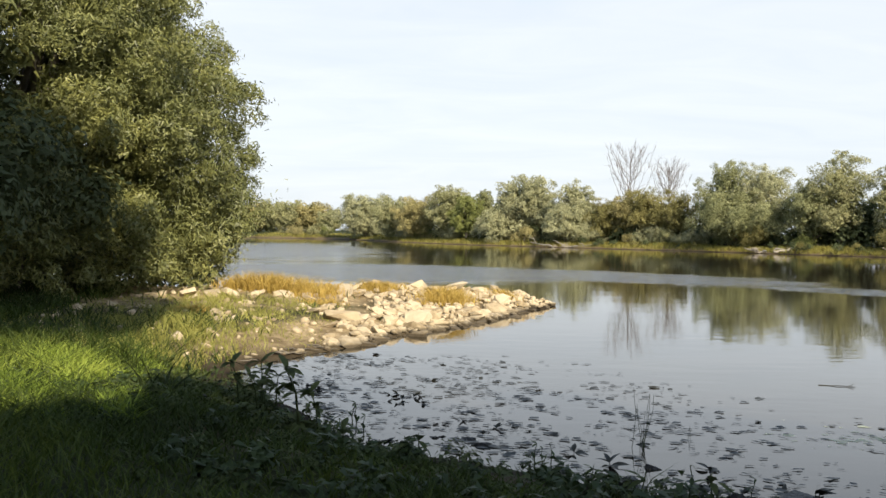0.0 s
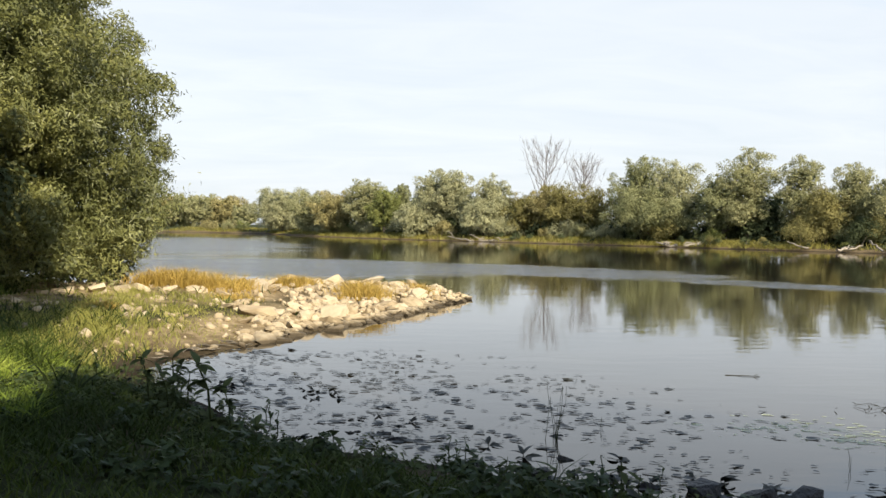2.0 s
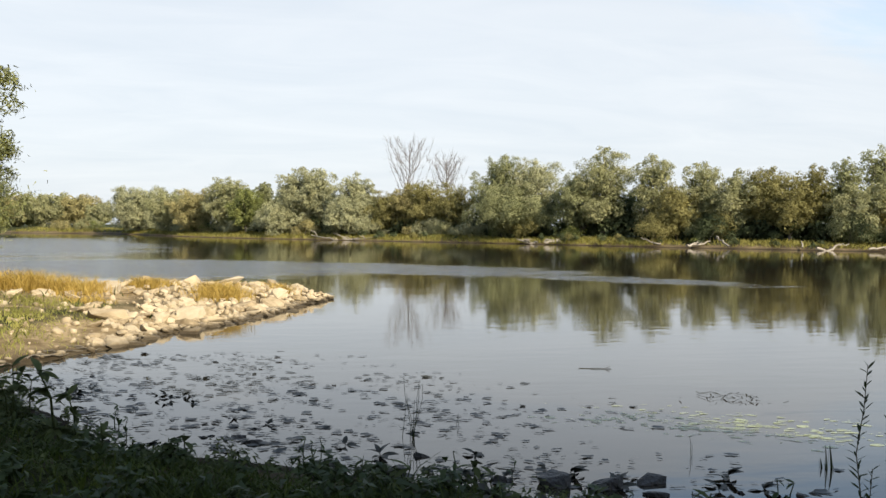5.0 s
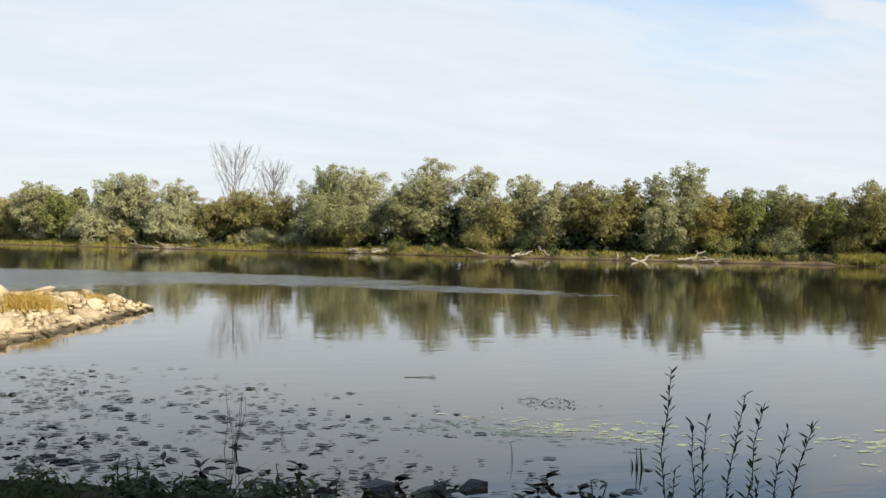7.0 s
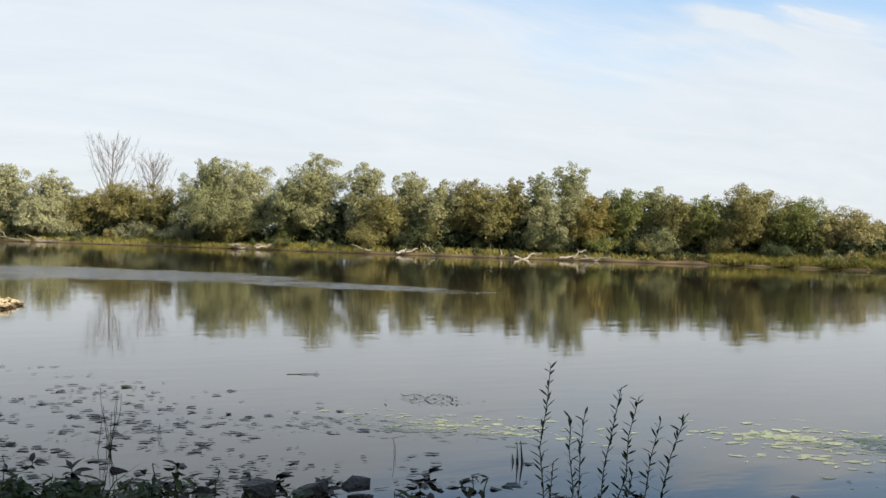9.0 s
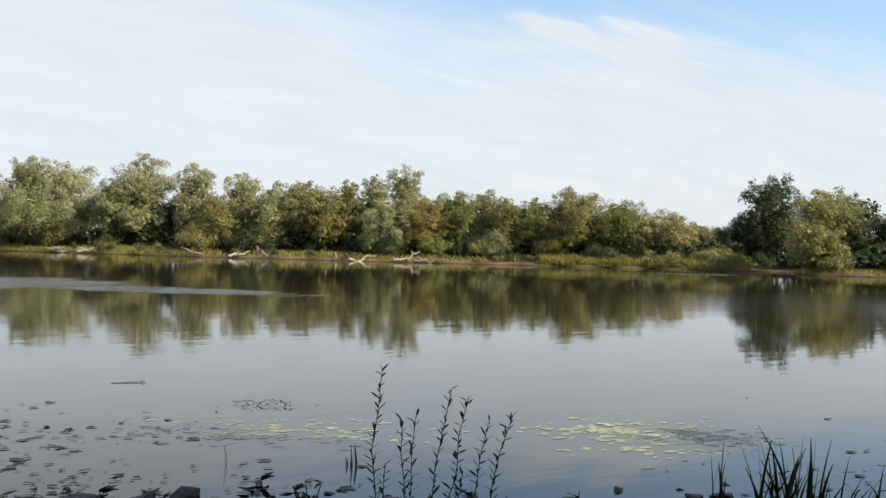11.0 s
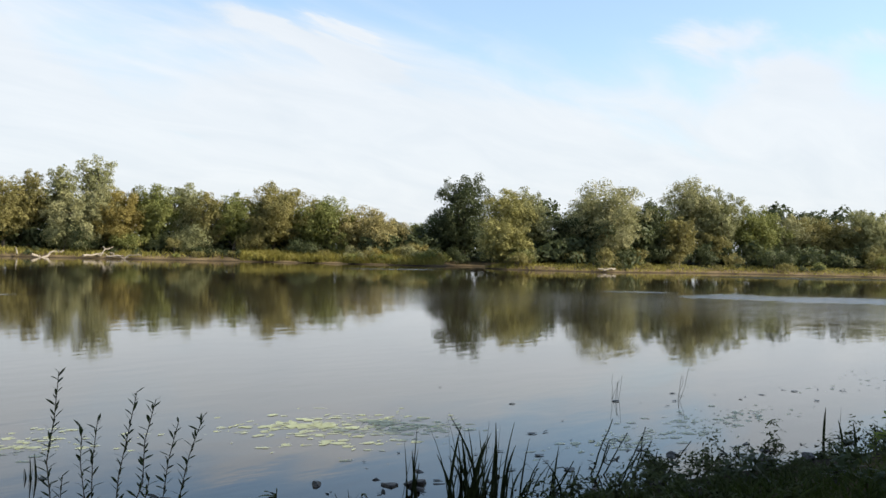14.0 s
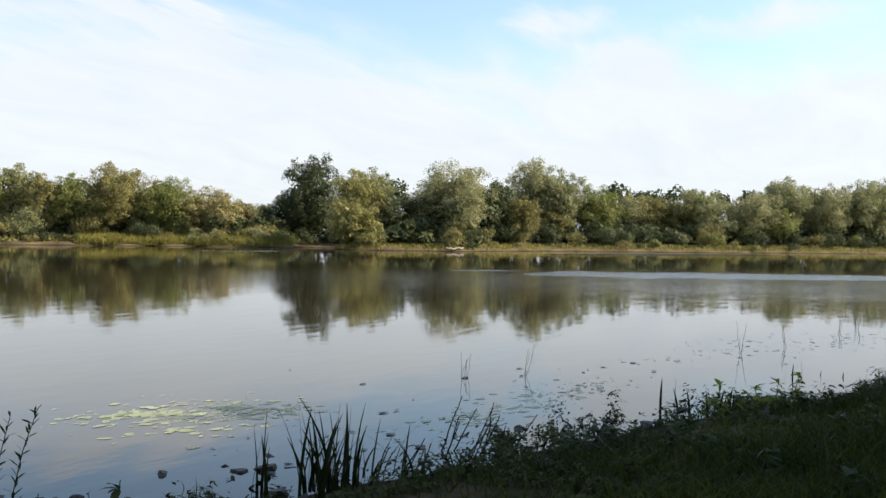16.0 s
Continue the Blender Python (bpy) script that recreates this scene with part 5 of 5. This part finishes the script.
for k, (x, y, h, n) in enumerate(((12.7, 5.4, 0.34, 5), (13.2, 4.7, 0.45, 3), (17.6, 2.4, 0.55, 4), (19.0, 1.8, 0.42, 3), (22.4, 1.1, 0.35, 4), (23.4, 0.8, 0.3, 4), (21.6, 0.7, 0.22, 3), (1.92, 9.13, 0.55, 7), (4.2, 7.9, 0.18, 2), (2.5, 9.6, 0.12, 2))):
    water_reed(950 + k, x, y, h, n, "thin bare reed stems standing in the river")

# ---- things on the water ----


def pad_mesh(seed, notch, mat, deep):
    """A floating leaf, torn and wavy at the rim."""
    rng = np.random.default_rng(seed)
    n = 12
    th = np.linspace(notch, 2 * np.pi - notch, n)
    rad = 0.5 * (1 + 0.16 * rng.normal(size=n))
    curl = 0.008 if mat == "lily" else 0.03
    v = np.concatenate([[(0, 0, curl / 3)], np.stack([np.cos(th) * rad, np.sin(th) * rad * deep, curl * rng.uniform(-0.4, 1.5, n)], 1)])
    i = np.arange(1, n)
    return mesh_of("leaf", v, np.stack([0 * i, i, i + 1], 1), M[mat])


def floating(seed, name, label, group_points, sizes, mat, parts_most=180, notch=0.25, steep=2.5):
    rng = np.random.default_rng(seed)
    thing = tagged(new(name), label, "plant")
    shapes = [pad_mesh(seed * 10 + k, notch, mat, (0.55, 0.25, 0.4, 0.2, 0.65)[k]) for k in range(5)]
    pts = [p for p in group_points if float(lands(p[0], p[1])[0]) < -0.12]
    pts.sort(key=lambda p: p[0] ** 2 + p[1] ** 2)
    rest = []
    for k, (x, y) in enumerate(pts):
        s = sizes[0] + (sizes[1] - sizes[0]) * rng.uniform() ** 1.7
        m = pose(x, y, (0.002 if mat == "lily" else 0.006) + 0.0004 * (k % 9), rng.normal(0, steep * (9 if k % 13 == 0 else 1)), rng.normal(0, steep), rng.uniform(-48, 28)) @ Matrix.Scale(s, 4)
        if k < parts_most:
            ob = part("leaf", shapes[k % 5], thing)
            ob.matrix_basis = m
        else:
            co = np.empty(len(shapes[k % 5].vertices) * 3, np.float32)
            shapes[k % 5].vertices.foreach_get("co", co)
            mm = np.array(m)
            rest.append((co.reshape(-1, 3) @ mm[:3, :3].T + mm[:3, 3], np.stack([np.zeros(11, int), np.arange(1, 12), np.arange(2, 13)], 1)))
    if rest:
        tagged(part("leaves", mesh_of("leaves", *joined(rest), M[mat]), thing), kind="stuff")


rng = np.random.default_rng(55)


def cloud(n, x, y, sx, sy, turn=0.0):
    a = rng.normal(size=(n, 2)) * (sx, sy)
    c, s = math.cos(turn), math.sin(turn)
    return [(x + u * c - v * s, y + u * s + v * c) for u, v in a]


dark = []
for _ in range(12500):
    x, y = rng.uniform(-3, 6.5), rng.uniform(6.5, 15.8)
    gone = max(0.0, (x - 0.35 * (12 - y)) / 4.6)
    if rng.uniform() > gone + 0.25 * abs(y - 11) / 4 and wave(x, y, 2.3) + 0.5 * wave(x, y, 5.7) > 0.0 + 0.4 * rng.normal():
        dark.append((x, y))
floating(3, "pondweed", "dark floating pondweed leaves over the shallows", dark[:4400], (0.03, 0.15), "pad", steep=1.6)
floating(4, "water_lilies", "yellow-green lily pads just breaking the surface", cloud(330, 5.4, 8.9, 0.75, 0.36, -0.55) + cloud(70, 4.3, 9.6, 0.4, 0.25), (0.03, 0.15), "lily", steep=0.25)
floating(5, "water_lilies", "patch of yellow-green lily pads off the bank", cloud(280, 8.6, 6.7, 0.58, 0.5, -0.75) + cloud(90, 8.3, 7.2, 0.3, 0.12, -0.75) + cloud(120, 9.1, 6.35, 0.3, 0.2, -0.75), (0.05, 0.19), "lily", steep=0.25)
floating(6, "water_lilies", "scattered small lily pads near the reeds", cloud(110, 10.2, 4.05, 0.6, 0.16, -0.3) + cloud(140, 12.0, 3.75, 0.7, 0.3, -0.3) + cloud(190, 20, 1.3, 2.2, 0.6, -0.5), (0.05, 0.16), "lily", steep=0.25)
floating(7, "pondweed", "sparse dark leaves drifting near the reeds", cloud(40, 14, 4.2, 2.6, 0.6, -0.5) + cloud(26, 8.6, 4.6, 1.0, 0.4, -0.5), (0.04, 0.15), "pad", steep=1.2)


def sprig_raft(seed, x, y, wide, deep, label):
    rng = np.random.default_rng(seed)
    thing = tagged(new("weed_raft"), label, "plant")
    thing.location = (x, y, 0.012)
    me = mesh_of("leaf", *ovate(0.09, 0.022, -0.2, 4), M["rot"], True)
    for k in range(50):
        ob = part("leaf", me, thing)
        ob.matrix_basis = pose(rng.normal(0, wide) * 0.27, rng.normal(0, deep) * 0.27, 0.004, rng.uniform(-12, 12), rng.uniform(-8, 3), rng.uniform(0, 360)) @ Matrix.Scale(rng.uniform(0.5, 1.1), 4)
    for k in range(2):
        a = rng.uniform(-0.5, 0.5)
        part("stem", mesh_of("stem", *tube(branch_line(rng, (-wide * 0.5, rng.uniform(-deep, deep) * 0.5, 0), (wide * 0.45, a * deep, 0.02), 0.02, 0.05, 6), np.linspace(0.002, 0.001, 6), 4), M["rot"], True), thing)
    return thing


sprig_raft(33, 6.05, 10.6, 0.75, 0.7, "floating raft of dark uprooted water weed").rotation_euler = (0, 0, -0.6)
sprig_raft(34, 26.2, 0.6, 1.4, 1.6, "dark mat of weed lying in the shallows")
driftwood_small = new("floating_stick")
driftwood_small.matrix_world = pose(5.34, 13.1, 0.002, 0, 0, -20)
rs = np.random.default_rng(9)
part("stem", mesh_of("stem", *tube(branch_line(rs, (-0.24, 0, 0), (0.22, 0, 0.004), 0.0, 0.01, 7), np.linspace(0.008, 0.004, 7), 6), M["rot"], True), driftwood_small)
part("twig", mesh_of("twig", *tube(branch_line(rs, (0.14, 0, 0.008), (0.2, 0.02, 0.04), 0.0, 0.01, 4), np.linspace(0.005, 0.003, 4), 5), M["rot"], True), driftwood_small)
tagged(driftwood_small, "dark stick floating on the river", "stick")


def mud_stones():
    rng = np.random.default_rng(14)
    m, t = material("wet_stone")
    geo = node(t, "ShaderNodeTexCoord")
    n = node(t, "ShaderNodeTexNoise", {"Vector": geo.outputs["Object"], "Scale": 7.0, "Detail": 6.0})
    col = ramp(t, n.outputs[0], (0.3, (0.012, 0.011, 0.01)), (0.7, (0.045, 0.04, 0.034)))
    bp = node(t, "ShaderNodeBump", {"Height": n.outputs[0], "Strength": 0.8, "Distance": 0.1})
    bsdf = node(t, "ShaderNodeBsdfPrincipled", {"Base Color": col, "Roughness": 0.55, "Normal": bp.outputs[0]})
    node(t, "ShaderNodeOutputMaterial", {0: bsdf.outputs[0]})
    shapes = []
    for k in range(4):
        me = stone_mesh(990 + k, 0.6)
        me.materials.clear()
        me.materials.append(m)
        shapes.append(me)
    spots = [(2.69, 7.2, 0.27), (3.05, 7.05, 0.22), (3.45, 7.1, 0.2), (4.53, 6.55, 0.13), (2.3, 7.4, 0.18), (1.5, 7.7, 0.2), (5.6, 5.4, 0.12), (6.0, 5.6, 0.1), (6.9, 4.6, 0.14), (7.5, 4.6, 0.1), (6.46, 5.31, 0.14), (6.91, 5.03, 0.12), (6.84, 4.85, 0.15), (7.02, 4.7, 0.17), (7.22, 5.39, 0.11), (7.45, 5.35, 0.1), (6.35, 5.74, 0.1), (7.37, 4.93, 0.12), (6.4, 5.2, 0.09), (5.95, 5.18, 0.1), (8.6, 3.75, 0.1), (8.1, 3.9, 0.08), (7.8, 4.1, 0.07), (4.01, 6.69, 0.12), (4.43, 6.54, 0.13), (3.9, 7.1, 0.1)]
    spots += [(float(x), float(y), float(rng.uniform(0.06, 0.16))) for x, y in shore_points(rng, 70, 16, 26, -0.9, 0.1)]
    for k, (x, y, s) in enumerate(spots):
        ob = new("wet_stone", shapes[k % 4])
        ob.matrix_world = pose(x, y, max(float(ground_z(x, y)), -0.06) + 0.2 * s, rng.uniform(-15, 15), rng.uniform(-15, 15), rng.uniform(0, 360)) @ Matrix.Diagonal((s * 1.3, s, s * 1.5, 1))
        tagged(ob, "dark wet stone lying in the muddy shallows", "stone", "wet stones at the waterline")


mud_stones()
